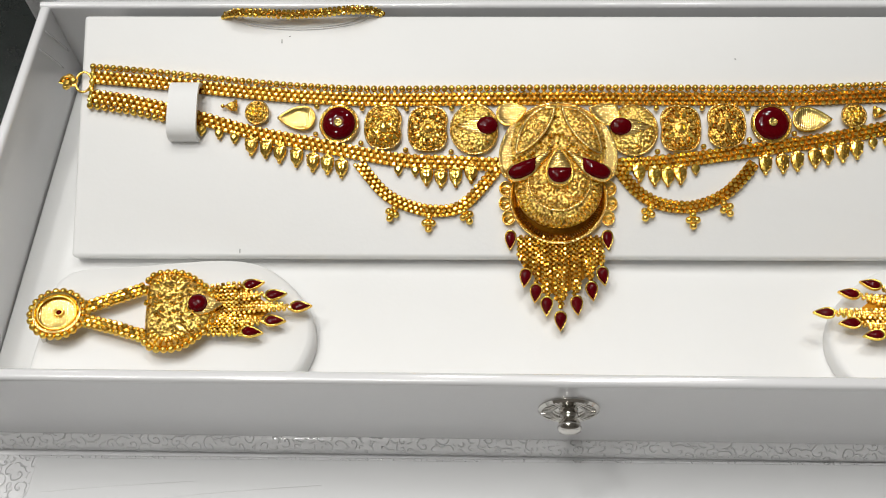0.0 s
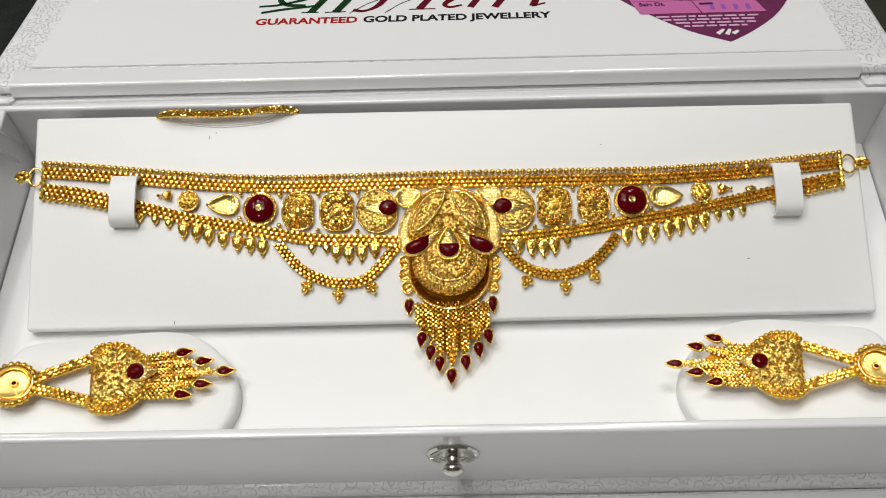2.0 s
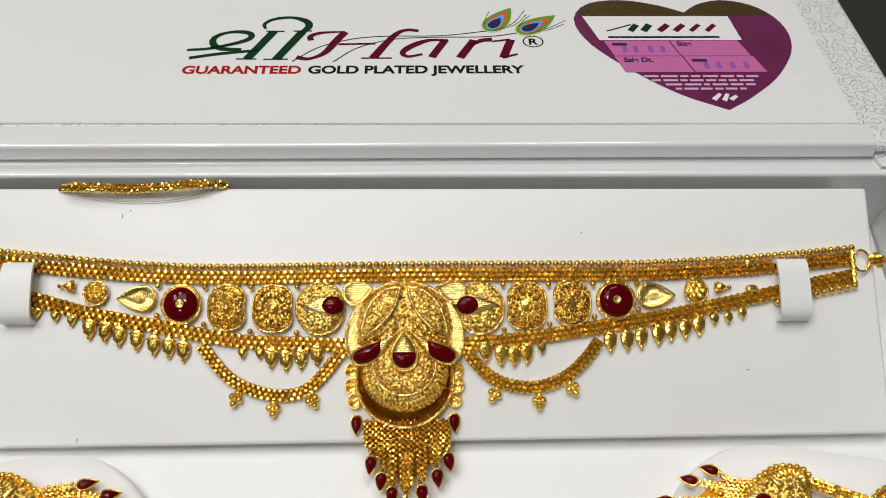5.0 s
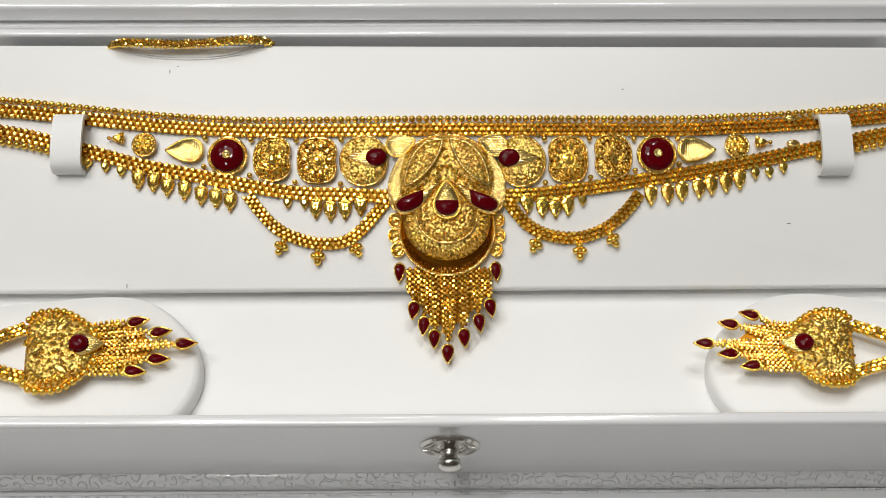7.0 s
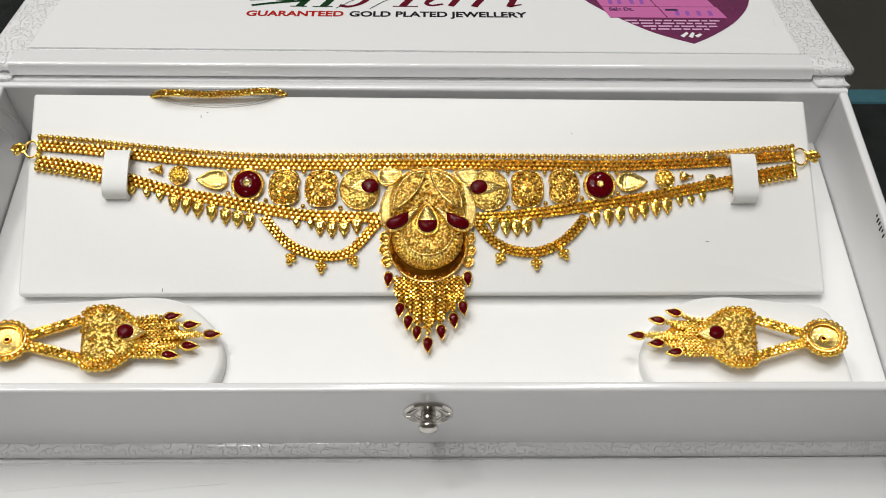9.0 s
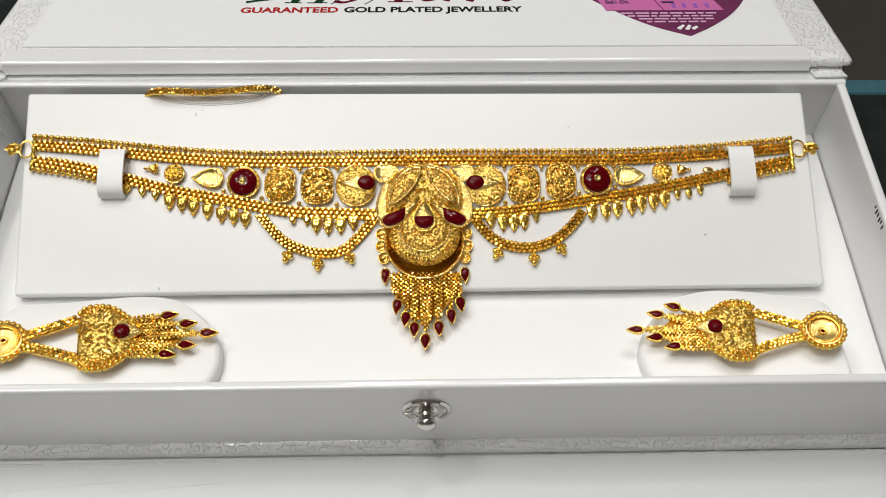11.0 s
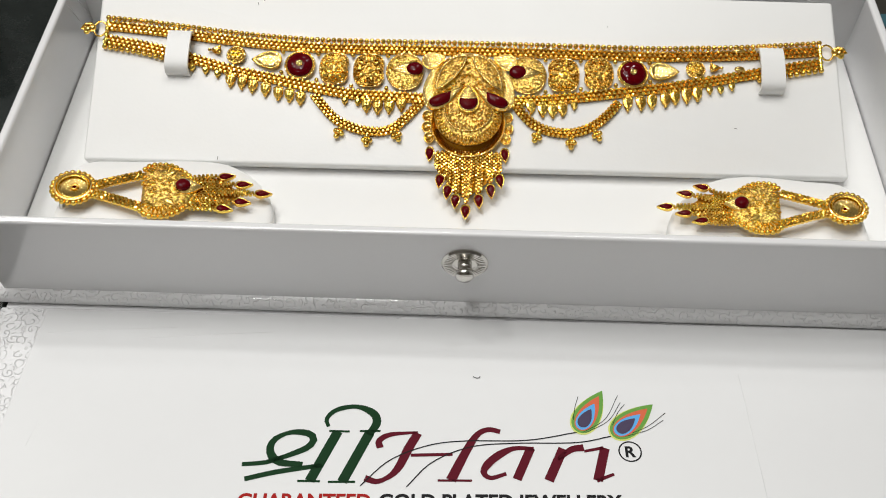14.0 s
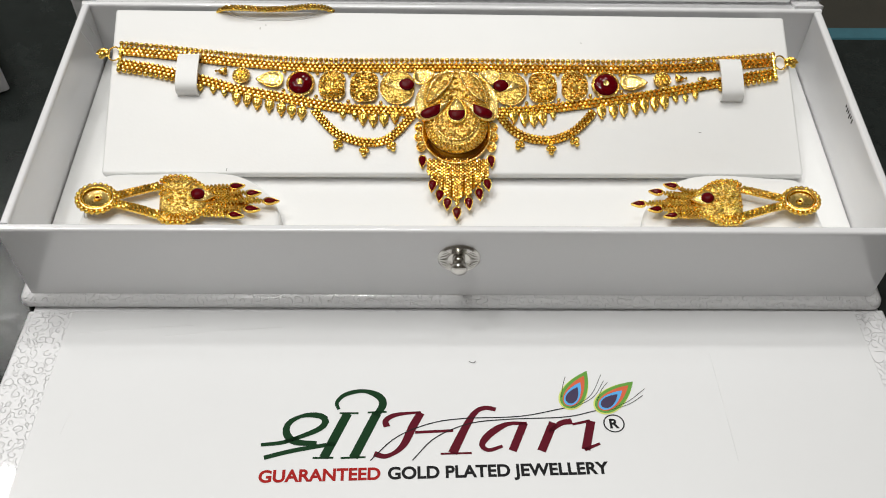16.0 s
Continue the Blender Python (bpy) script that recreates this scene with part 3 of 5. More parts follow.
def pads():
    pad = thing("necklace_pad", "slanted white leatherette necklace pad in the box", "pad", PAD)
    cushion = slab(-0.1538, 0.1490, 0.0, 0.0791, -0.0046, 0.0, 0.0012)
    a = cushion.v[0]
    u, w = (a[:, 0] + 0.1538) / 0.3028, a[:, 1] / 0.0791
    a[:, 0] += (1 - u) * (0.0013 - 0.0027 * w)          # hand-cut: the ends are not quite square
    a[:, 1] += w * (0.0013 - 0.0025 * u) - (1 - w) * (1 - u) * 0.0006
    part("cushion", cushion, WHITE_PAD, pad, smooth="edges")
    # thin raised welts, added so that their relief gives the notch's shading
    for r, d in ((0.0225, 0.0), (0.0200, 0.0006)):
        arc = [(-0.0830 + r * math.cos(t), 0.0803 + r * 0.24 * math.sin(t), d * 0.2) for t in np.linspace(math.pi * 1.06, math.pi * 1.94, 24)]
        part("thumb_notch", Geo().tube(arc, 0.00035, 6), WHITE_PAD, pad, "curved edge of the thumb notch", smooth=True)
    # unseen added support; its grey paints the shade below the cushion
    part("wedge", Geo().box((-0.002, 0.042, -0.0150), (0.290, 0.070, 0.0212), Matrix.Rotation(0.0, 4, "X")), SHADE, pad, "card wedge under the cushion, coloured dark as shade")
    for x, y, sx, sy in ((-0.089, 0.0708, 0.0003, 0.0016), (-0.0865, 0.0725, 0.0006, 0.0003), (0.1060, 0.0200, 0.0014, 0.0003), (-0.0990, 0.0014, 0.0003, 0.0016), (0.0560, 0.0640, 0.0006, 0.0003)):
        part("pen_speck", Geo().box((x, y, 0.00005), (sx * 0.8, sy * 0.8, 0.0001)), SPECK, pad, "tiny dark speck")
    for x0, x1, v0, v1 in ((-0.1232, -0.1138, 0.0372, 0.0552), (0.1160, 0.1254, 0.0355, 0.0538)):
        w = x1 - x0
        path = [((x0 + x1) / 2, v0 + 0.0006, -0.002), ((x0 + x1) / 2, v0, 0.002), ((x0 + x1) / 2, v0 + 0.0010, 0.0042), ((x0 + x1) / 2, v0 + 0.0035, 0.0052),
                ((x0 + x1) / 2, (v0 + v1) / 2, 0.0055), ((x0 + x1) / 2, v1 - 0.0035, 0.0052), ((x0 + x1) / 2, v1 - 0.0008, 0.0042), ((x0 + x1) / 2, v1, 0.002), ((x0 + x1) / 2, v1 - 0.0004, -0.002)]
        q = glide(path, 40)
        v, f = [], []
        for i, p in enumerate(q):
            t = q[min(i + 1, 39)] - q[max(i - 1, 0)]
            n = Vector((0, -t.z, t.y)).normalized() * 0.0006
            for s in (-1, 1):
                v += [(p.x + s * w / 2, p.y + n.y, p.z + n.z), (p.x + s * w / 2, p.y - n.y, p.z - n.z)]
        for i in range(39):
            a, b = 4 * i, 4 * i + 4
            f += [(a, a + 2, b + 2, b), (a + 1, b + 1, b + 3, a + 3), (a, b, b + 1, a + 1), (a + 2, a + 3, b + 3, b + 2)]
        f += [(0, 1, 3, 2), (156, 158, 159, 157)]
        part("strap", Geo().add(v, f), WHITE_PAD, pad, "white leatherette strap loop", smooth="edges")
    shelf = thing("earring_pad", "flat white leatherette pad with two raised earring tabs", "pad")
    part("card", slab(L + T + 0.0005, R - T - 0.0005, T + 0.0005, D - T - 0.0005, 0.0100, 0.0145, 0.0006), WHITE_PAD, shelf)
    for side, cx in ((-1, -0.1095), (1, 0.1155)):
        pts = [(-0.0405, 0.006), (-0.0400, 0.020), (-0.0375, 0.0390), (-0.016, 0.0444), (0.008, 0.0486), (0.022, 0.0472), (0.0340, 0.0385), (0.0393, 0.0275), (0.0378, 0.0170), (0.0295, 0.0060)]
        pts = [(cx - side * x * (0.73 if side > 0 and x < 0 else 0.93 if side < 0 and x > 0 else 1.0), y) for x, y in pts]
        q = [(p.x, p.y) for p in glide(pts, 46)]
        rise = lambda x, y, s=side, c=cx: 0.0195 + 0.0125 * (0.5 + (s * (x - c)) / 0.081)
        geo = Geo()
        c0 = np.mean(np.array(q), axis=0)
        v, f, n = [], [], len(q)
        for s, dz, flat in ((1.0, 0.0146, True), (1.0, -0.0022, False), (0.992, -0.0010, False), (0.975, -0.0003, False), (0.94, 0.0, False), (0.6, 0.0004, False)):
            for x, y in q:
                px, py = c0[0] + (x - c0[0]) * s, c0[1] + (y - c0[1]) * s
                v.append((px, py, dz if flat else rise(px, py) + dz))
        for i in range(5):
            f += [(i * n + k, i * n + (k + 1) % n, (i + 1) * n + (k + 1) % n, (i + 1) * n + k) for k in range(n)]
        f += [tuple(range(5 * n, 6 * n))]
        part("tab", geo.add(v, f), WHITE_PAD, shelf, "raised rounded white tab", smooth=True)


shop()
lamp_fittings()
panel_fitting()
for x, y in LAMPS:
    area_lamp("downlight", 0.16, 0.16, LAMP_W, pose(x, y, 1.885), (1.0, 0.99, 0.96), "DISK")
# light of the added fill panel
area_lamp("panel_light", 0.58, 0.58, PANEL_W, pose(-0.38, 0.15, 1.880), (1.0, 0.995, 0.98))
box, flap, lid = jewellery_box()
pads()

# ---------------------------------------------------------------- the necklace
rng = random.Random(7)


def line_v(points):
    xs, ys = [p[0] for p in points], [p[1] for p in points]
    return lambda u: float(np.interp(u, xs, ys))


TOP = [(-0.150, 0.0618), (-0.133, 0.0603), (-0.115, 0.0583), (-0.097, 0.0563), (-0.079, 0.0548), (-0.058, 0.0539), (-0.026, 0.0540), (0.0, 0.0541),
       (0.037, 0.0539), (0.0725, 0.0537), (0.090, 0.0543), (0.108, 0.0551), (0.135, 0.0573), (0.1414, 0.0580)]
LOW_L = [(-0.150, 0.0520), (-0.133, 0.0492), (-0.1145, 0.0445), (-0.0965, 0.0395), (-0.0785, 0.0360), (-0.0608, 0.0324), (-0.0475, 0.0303), (-0.0345, 0.0298), (-0.0175, 0.0290)]
LOW_R = [(0.0175, 0.0290), (0.0275, 0.0295), (0.045, 0.0315), (0.0628, 0.0342), (0.0805, 0.0368), (0.098, 0.0402), (0.1165, 0.0440), (0.130, 0.0468), (0.1414, 0.0490)]


def link_mesh(sx, sy, sz, bev):
    me = Geo().box((0, 0, 0), (sx, sy, sz), None, bev)
    return np.concatenate(me.v), me.f


LINK = link_mesh(0.00134, 0.00128, 0.00150, 0.00034)


def weave(geo, points, rows, pitch, h, row_gap, link=LINK, wobble=4.0, scale=1.0):
    """Rows of small faceted links along a line, each row shifted half a step against the last."""
    n = max(3, int(length_of(points) / pitch))
    line = glide(points, n * 2 + 1)
    for r in range(rows):
        off = (r - (rows - 1) / 2) * row_gap
        for i in range(r % 2, 2 * n, 2):
            p, q = line[i], line[min(i + 1, 2 * n)]
            o = line[max(i - 1, 0)]
            t = (q - o).normalized()
            side = Vector((-t.y, t.x, 0))
            c = p - side * off
            a = math.atan2(t.y, t.x)
            e = Euler((radians(rng.uniform(-wobble, wobble)), radians(rng.uniform(-wobble, wobble)), a + radians(rng.uniform(-4, 4)))).to_matrix().to_4x4()
            geo.add(link[0] * scale * rng.uniform(0.93, 1.06), link[1], Matrix.Translation((c.x, c.y, p.z + h + rng.uniform(-0.0001, 0.0001))) @ e)
    return geo


def ribbon(points, width, h0, h1, n=80):
    """A flat backing under the links, its colour dark as the shade in their gaps."""
    q = glide(points, n)
    v, f = [], []
    for i, p in enumerate(q):
        t = q[min(i + 1, n - 1)] - q[max(i - 1, 0)]
        s = Vector((-t.y, t.x, 0)).normalized() * width / 2
        v += [(p.x + s.x, p.y + s.y, p.z + h1), (p.x - s.x, p.y - s.y, p.z + h1), (p.x + s.x, p.y + s.y, p.z + h0), (p.x - s.x, p.y - s.y, p.z + h0)]
    for i in range(n - 1):
        a, b = 4 * i, 4 * i + 4
        f += [(a, a + 1, b + 1, b), (a + 2, b + 2, b + 3, a + 3), (a, b, b + 2, a + 2), (a + 1, a + 3, b + 3, b + 1)]
    return Geo().add(v, f)


def chain_part(name, points, rows, pitch, h, gap, parent, label="", scale=1.0):
    """A woven chain: the links are one stuff part, over a shade-dark backing."""
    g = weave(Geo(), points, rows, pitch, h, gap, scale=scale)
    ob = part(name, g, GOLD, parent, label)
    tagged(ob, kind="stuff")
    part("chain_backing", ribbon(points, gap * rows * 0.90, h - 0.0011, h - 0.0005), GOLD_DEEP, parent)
    return ob


def shift(points, d):
    return [(x, y + d) for x, y in points]


def grains(geo, outline_test, x0, x1, y0, y1, h, size, count):
    """Small beads and curls scattered inside an outline, as filigree relief."""
    done = 0
    for _ in range(count * 6):
        x, y = rng.uniform(x0, x1), rng.uniform(y0, y1)
        if outline_test(x, y):
            geo.ball((x, y, h(x, y) if callable(h) else h), size * rng.uniform(0.7, 1.25), 6, 4)
            done += 1
            if done >= count:
                break
    return geo


def wire_loop(outline, h, r, closed=True, lift=None):
    return Geo().tube([(x, y, h + (lift(x, y) if lift else 0)) for x, y in outline], r, 6, closed)


def medallion(parent, x, y, rx, ry, kind):
    """One cast plate between the chains."""
    base_h = 0.0006
    n = 36
    notch = 0.0 if x < 0 else math.pi            # the plates are nipped in on the side towards the pendant
    nip = lambda a, k: 1 - k * math.exp(-((math.atan2(math.sin(a - notch), math.cos(a - notch))) / 0.34) ** 2)
    if kind == "lobed":
        o = [(x + rx * math.cos(a) * (1 - 0.03 * math.cos(4 * a)) * nip(a, 0.16), y + ry * math.sin(a) * (1 - 0.03 * math.cos(4 * a)) * nip(a, 0.16)) for a in np.linspace(0, 2 * math.pi, 48, endpoint=False)]
    elif kind == "flower":
        o = [(x + rx * math.cos(a) * (1 - 0.05 * math.cos(4 * a)) * nip(a, 0.12), y + ry * math.sin(a) * (1 - 0.05 * math.cos(4 * a)) * nip(a, 0.12)) for a in np.linspace(0, 2 * math.pi, 54, endpoint=False)]
    elif kind == "eye":
        o = [(x + rx * math.cos(a) * nip(a, 0.06), y + ry * math.sin(a) * nip(a, 0.06)) for a in np.linspace(0, 2 * math.pi, 48, endpoint=False)]
    else:
        o = ring_of(n, rx, ry, x, y)
    dome = [(0.94, base_h), (1.0, base_h + 0.0006), (0.96, base_h + 0.0013), (0.86, base_h + 0.0016), (0.5, base_h + 0.0021), (0.12, base_h + 0.0023)]
    labels = {"lobed": "cast gold plate with raised figure work", "flower": "cast gold flower plate", "eye": "granulated gold plate with a red enamel leaf",
              "red": "round red enamel plate with gold centre", "small": "small round gold flower plate"}
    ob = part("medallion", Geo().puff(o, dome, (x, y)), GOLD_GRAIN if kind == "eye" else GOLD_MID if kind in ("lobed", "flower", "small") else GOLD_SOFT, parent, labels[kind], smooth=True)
    part("rim_wire", wire_loop(o, base_h + 0.0012, 0.00038), GOLD_RIB, ob, smooth=True)
    top = base_h + 0.0021
    inside = lambda s: (lambda a, b: ((a - x) / (rx * s)) ** 2 + ((b - y) / (ry * s)) ** 2 < 1)
    if kind == "red":
        part("enamel", Geo().puff(ring_of(32, rx * 0.88, ry * 0.88, x, y), [(1, base_h + 0.0012), (0.97, base_h + 0.0020), (0.7, base_h + 0.0026), (0.25, base_h + 0.0028)], (x, y)), RED, ob, "dark red enamel", smooth=True)
        part("centre_cup", Geo().lathe([(0.0013, 0.0), (0.00135, 0.0006), (0.0009, 0.0008), (0.0006, 0.0004)], 16, Matrix.Translation((x, y, base_h + 0.0026))), GOLD_RIB, ob, smooth=True)
    elif kind == "lobed":
        g = Geo()
        grains(g, inside(0.86), x - rx, x + rx, y - ry, y + ry, top + 0.0001, 0.00064, 64)
        g.puff(place2(drop_outline(0.0052, 0.0030), x, y, 95), [(1, top - 0.0004), (0.8, top + 0.0005), (0.3, top + 0.0009)], (x, y))
        g.ball((x + 0.0003, y + 0.0024, top + 0.0004), (0.0009, 0.0009, 0.0007), 8, 5)
        g.puff(place2(drop_outline(0.0045, 0.0016), x + 0.0026, y + 0.0012, 55), [(1, top - 0.0004), (0.7, top + 0.0004)], (x + 0.0026, y + 0.0012))
        g.puff(place2(drop_outline(0.0045, 0.0016), x - 0.0026, y - 0.0012, 125), [(1, top - 0.0004), (0.7, top + 0.0004)], (x - 0.0026, y - 0.0012))
        part("relief", g, GOLD, ob, "raised figure work")
    elif kind == "flower":
        g = Geo()
        for k in range(10):
            a = 2 * math.pi * k / 10
            px, py = x + rx * 0.60 * math.cos(a), y + ry * 0.60 * math.sin(a)
            g.puff(place2(drop_outline(rx * 0.56, rx * 0.34, 12), px, py, math.degrees(a)), [(1, top - 0.0006), (0.75, top + 0.0005), (0.3, top + 0.0009)], (px, py))
            g.ball((x + rx * 0.86 * math.cos(a + 0.3), y + ry * 0.86 * math.sin(a + 0.3), top - 0.0004), 0.0005, 7, 4)
        g.lathe([(0.0017, 0), (0.0018, 0.0007), (0.0012, 0.0009), (0.0010, 0.0005), (0.0004, 0.0007)], 18, Matrix.Translation((x, y, top - 0.0001)))
        grains(g, lambda a, b: 0.20 < ((a - x) / rx) ** 2 + ((b - y) / ry) ** 2 < 0.85, x - rx, x + rx, y - ry, y + ry, top + 0.0002, 0.00052, 46)
        part("relief", g, GOLD, ob, "raised petals round a cup")
    elif kind == "eye":
        d = 1 if x < 0 else -1
        g = drop_outline(0.0136, 0.0066, 24)
        part("leaf", Geo().puff(place2(g, x + d * 0.0003, y + 0.0008, 180 if d > 0 else 0), [(1, top - 0.0003), (0.9, top + 0.0005), (0.4, top + 0.0008)], (x + d * 0.001, y + 0.0008)), GOLD_RIB, ob, "smooth gold leaf", smooth=True)
        part("enamel", Geo().puff(ring_of(24, 0.0034, 0.0029, x + d * 0.0039, y + 0.0008), [(1, top), (0.95, top + 0.0009), (0.6, top + 0.0014), (0.15, top + 0.0015)], (x + d * 0.0039, y + 0.0008)), RED, ob, "dark red enamel", smooth=True)
        gr = Geo()
        grains(gr, inside(0.84), x - rx, x + rx, y - ry, y + ry, top - 0.0002, 0.00036, 110)
        part("relief", gr, GOLD, ob, "fine gold granulation")
    elif kind == "small":
        g = Geo()
        for k in range(6):
            a = 2 * math.pi * k / 6
            g.ball((x + rx * 0.5 * math.cos(a), y + ry * 0.5 * math.sin(a), top - 0.0002), 0.0009, 8, 5)
        g.ball((x, y, top), 0.0009, 8, 5)
        part("relief", g, GOLD, ob, "ring of small beads")
    return ob


def hanging_leaf(parent, x, y, big, sway):
    """A small leaf drop below the lower chain; x, y is its tip."""
    ln, wd = (0.0064, 0.0040) if big else (0.0034, 0.0026)
    g = Geo()
    cy = y + ln * 0.50
    o = place2(drop_outline(ln, wd, 14, 0.55), x, cy, -90 + sway)
    g.puff(o, [(0.88, 0.0004), (1.0, 0.0012), (0.86, 0.0019), (0.4, 0.0022)], (x, cy + 0.0004))
    g.ball((x, y + 0.0002, 0.0012), 0.00072 if big else 0.0005, 8, 5)
    if big:
        for s in (-1, 1):
            g.ball((x + s * 0.0012, y + 0.0020, 0.0015), 0.00062, 7, 5)
            g.ball((x + s * 0.0016, cy + 0.0016, 0.0017), 0.00060, 7, 5)
            for k in range(3):
                g.tube([(x, cy + 0.0016 - 0.0013 * k, 0.0024), (x + s * 0.0012, cy + 0.0022 - 0.0013 * k, 0.0018)], 0.00022, 5)
        g.tube([(x, cy + 0.0024, 0.0018), (x, cy, 0.0025), (x, cy - 0.0022, 0.0018)], 0.00024, 5)
    g.tube([(x, cy + ln * 0.38, 0.0012), (x, cy + ln * 0.52 + 0.0006, 0.0014)], 0.0006, 6)
    return part("leaf_drop", g, GOLD, parent, "small gold leaf drop" if big else "tiny gold bead drop")


def gem_drop(parent, x, y, degrees, ln=0.0060, wd=0.0036, z=0.0012, level=None):
    """A red enamel teardrop in a gold setting; its tip points along degrees."""
    o = drop_outline(ln, wd, 22, 1.1)
    ob = part("gem_setting", Geo().puff(place2(o, x, y, degrees), [(0.9, z - 0.0006), (1.0, z), (0.98, z + 0.0009), (0.84, z + 0.0010), (0.8, z + 0.0006)], (x, y)), GOLD, parent, "gold teardrop setting", smooth=True)
    part("gem", Geo().puff(place2(o, x, y, degrees, 0.80), [(1, z + 0.0004), (0.95, z + 0.0010), (0.6, z + 0.0014), (0.2, z + 0.0015)], (x, y)), RED, ob, "dark red enamel drop", smooth=True)
    return ob


def pendant(neck):
    h = 0.0022
    px = -0.0003
    # upper shield with two leaves
    shield = [(px + 0.0155 * math.cos(a), 0.0345 + (0.0140 if math.sin(a) > 0 else 0.0125) * math.sin(a)) for a in np.linspace(0, 2 * math.pi, 48, endpoint=False)]
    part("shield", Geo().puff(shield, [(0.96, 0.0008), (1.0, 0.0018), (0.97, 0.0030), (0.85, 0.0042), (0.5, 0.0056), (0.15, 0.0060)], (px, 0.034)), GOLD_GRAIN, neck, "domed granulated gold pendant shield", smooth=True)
    dome = lambda x, y: 0.0060 - 13.5 * ((x - px) ** 2 + (y - 0.034) ** 2)
    part("shield_wire", wire_loop(shield, 0.0027, 0.0005), GOLD_RIB, neck, smooth=True)
    g = Geo()
    inside = lambda a, b: ((a - px) / 0.0148) ** 2 + ((b - 0.0345) / 0.0128) ** 2 < 1
    grains(g, inside, -0.016, 0.016, 0.022, 0.0485, lambda a, b: dome(a, b) + 0.0002, 0.00075, 120)
    tagged(part("granulation", g, GOLD, neck, "raised gold bead work"), kind="stuff")
    for s in (-1, 1):
        o = [(px + s * a, b) for a, b in ((0.0012, 0.0462), (0.0060, 0.0452), (0.0100, 0.0415), (0.0122, 0.0365), (0.0128, 0.0315), (0.0085, 0.0335), (0.0045, 0.0375), (0.0022, 0.0418))]
        o = [(p.x, p.y) for p in glide(o + [o[0]], 32)][:-1]
        leaf = part("leaf_plate", Geo().puff(o, [(1, -0.0004), (0.98, 0.0012), (0.9, 0.0017), (0.4, 0.0019)], (px + s * 0.0075, 0.0395), lift=dome), GOLD_GRAIN, neck, "granulated gold leaf", smooth=True)
        part("leaf_wire", wire_loop(o, 0.0017, 0.00060, True, dome), GOLD_RIB, leaf, smooth=True)
        gg = Geo()
        cx, cy = px + s * 0.0075, 0.0395
        grains(gg, lambda a, b: ((a - cx) * 0.72 + s * (b - cy) * 0.7) ** 2 / 0.0030 ** 2 + ((a - cx) * 0.7 - s * (b - cy) * 0.72) ** 2 / 0.0068 ** 2 < 1, cx - 0.007, cx + 0.007, 0.031, 0.047, lambda a, b: dome(a, b) + 0.0018, 0.00034, 130)
        tagged(part("grain", gg, GOLD_SOFT, leaf, "fine gold granulation"), kind="stuff")
        # smooth horn along the side
        horn = [(px + s * a, b) for a, b in ((0.0128, 0.0425), (0.0152, 0.0400), (0.0176, 0.0345), (0.0180, 0.0290), (0.0166, 0.0248), (0.0142, 0.0240), (0.0138, 0.0275), (0.0143, 0.0330), (0.0136, 0.0385))]
        horn = [(p.x, p.y) for p in glide(horn + [horn[0]], 36)][:-1]
        hp = part("horn_plate", Geo().puff(horn, [(0.97, 0.0008), (1.0, 0.0030), (0.93, 0.0036), (0.85, 0.0032), (0.5, 0.0034), (0.2, 0.0034)], (px + s * 0.0158, 0.031)), GOLD_RIB, neck, "smooth curved gold side plate", smooth=True)
        part("rim_wire", wire_loop(horn, 0.0030, 0.00035), GOLD_RIB, hp, smooth=True)
        # ear petal at the top
        ear = place2(drop_outline(0.0094, 0.0070, 24, 0.9), px + s * 0.0143, 0.0452, 18 if s < 0 else 162)
        ep = part("ear_petal", Geo().puff(ear, [(0.95, 0.0018), (1.0, 0.0032), (0.92, 0.0036), (0.84, 0.0032), (0.4, 0.0034), (0.15, 0.0034)]), GOLD_RIB, neck, "smooth gold petal", smooth=True)
        part("rim_wire", wire_loop(ear, 0.0032, 0.0003), GOLD, ep, smooth=True)
        # beaded ridge between the leaves, and slanting enamel leaf
        gb = Geo()
        for k in range(11):
            t = k / 10
            x, y = px + s * (0.0006 + 0.0115 * t), 0.0372 - 0.0078 * t - 0.003 * t * (1 - t)
            gb.ball((x, y, dome(x, y) + 0.0010), 0.00062, 7, 5)
        tagged(part("bead_ridge", gb, GOLD, neck, "row of gold beads"), kind="stuff")
        brow = [(px + s * a, b) for a, b in ((0.0012, 0.0328), (0.0050, 0.0312), (0.0095, 0.0288), (0.0146, 0.0274), (0.0162, 0.0246), (0.0140, 0.0222), (0.0098, 0.0228), (0.0062, 0.0258), (0.0028, 0.0302))]
        brow = [(p.x, p.y) for p in glide(brow + [brow[0]], 36)][:-1]
        bl = part("brow_leaf", Geo().puff(brow, [(1, 0.0040), (1, 0.0062), (0.92, 0.0070), (0.4, 0.0074)], (px + s * 0.0085, 0.0272)), GOLD_RIB, neck, "smooth gold leaf with an enamel end", smooth=True)
        gem = [(px + s * a, b) for a, b in ((0.0070, 0.0296), (0.0105, 0.0285), (0.0142, 0.0268), (0.0156, 0.0246), (0.0138, 0.0228), (0.0104, 0.0234), (0.0074, 0.0256))]
        gem = [(p.x, p.y) for p in glide(gem + [gem[0]], 28)][:-1]
        part("enamel", Geo().puff(gem, [(1, 0.0066), (0.96, 0.0078), (0.7, 0.0084), (0.2, 0.0086)]), RED, bl, "dark red enamel", smooth=True)
    # lower round boss with crescent
    cy = 0.0185
    part("crescent", Geo().puff(ring_of(56, 0.0150, 0.0149, px, cy), [(0.97, 0.0008), (1.0, 0.0024), (0.985, 0.0032), (0.95, 0.0029), (0.86, 0.0010), (0.78, 0.0010)], (px, cy)), GOLD_SOFT, neck, "grooved gold crescent rim", smooth=False)
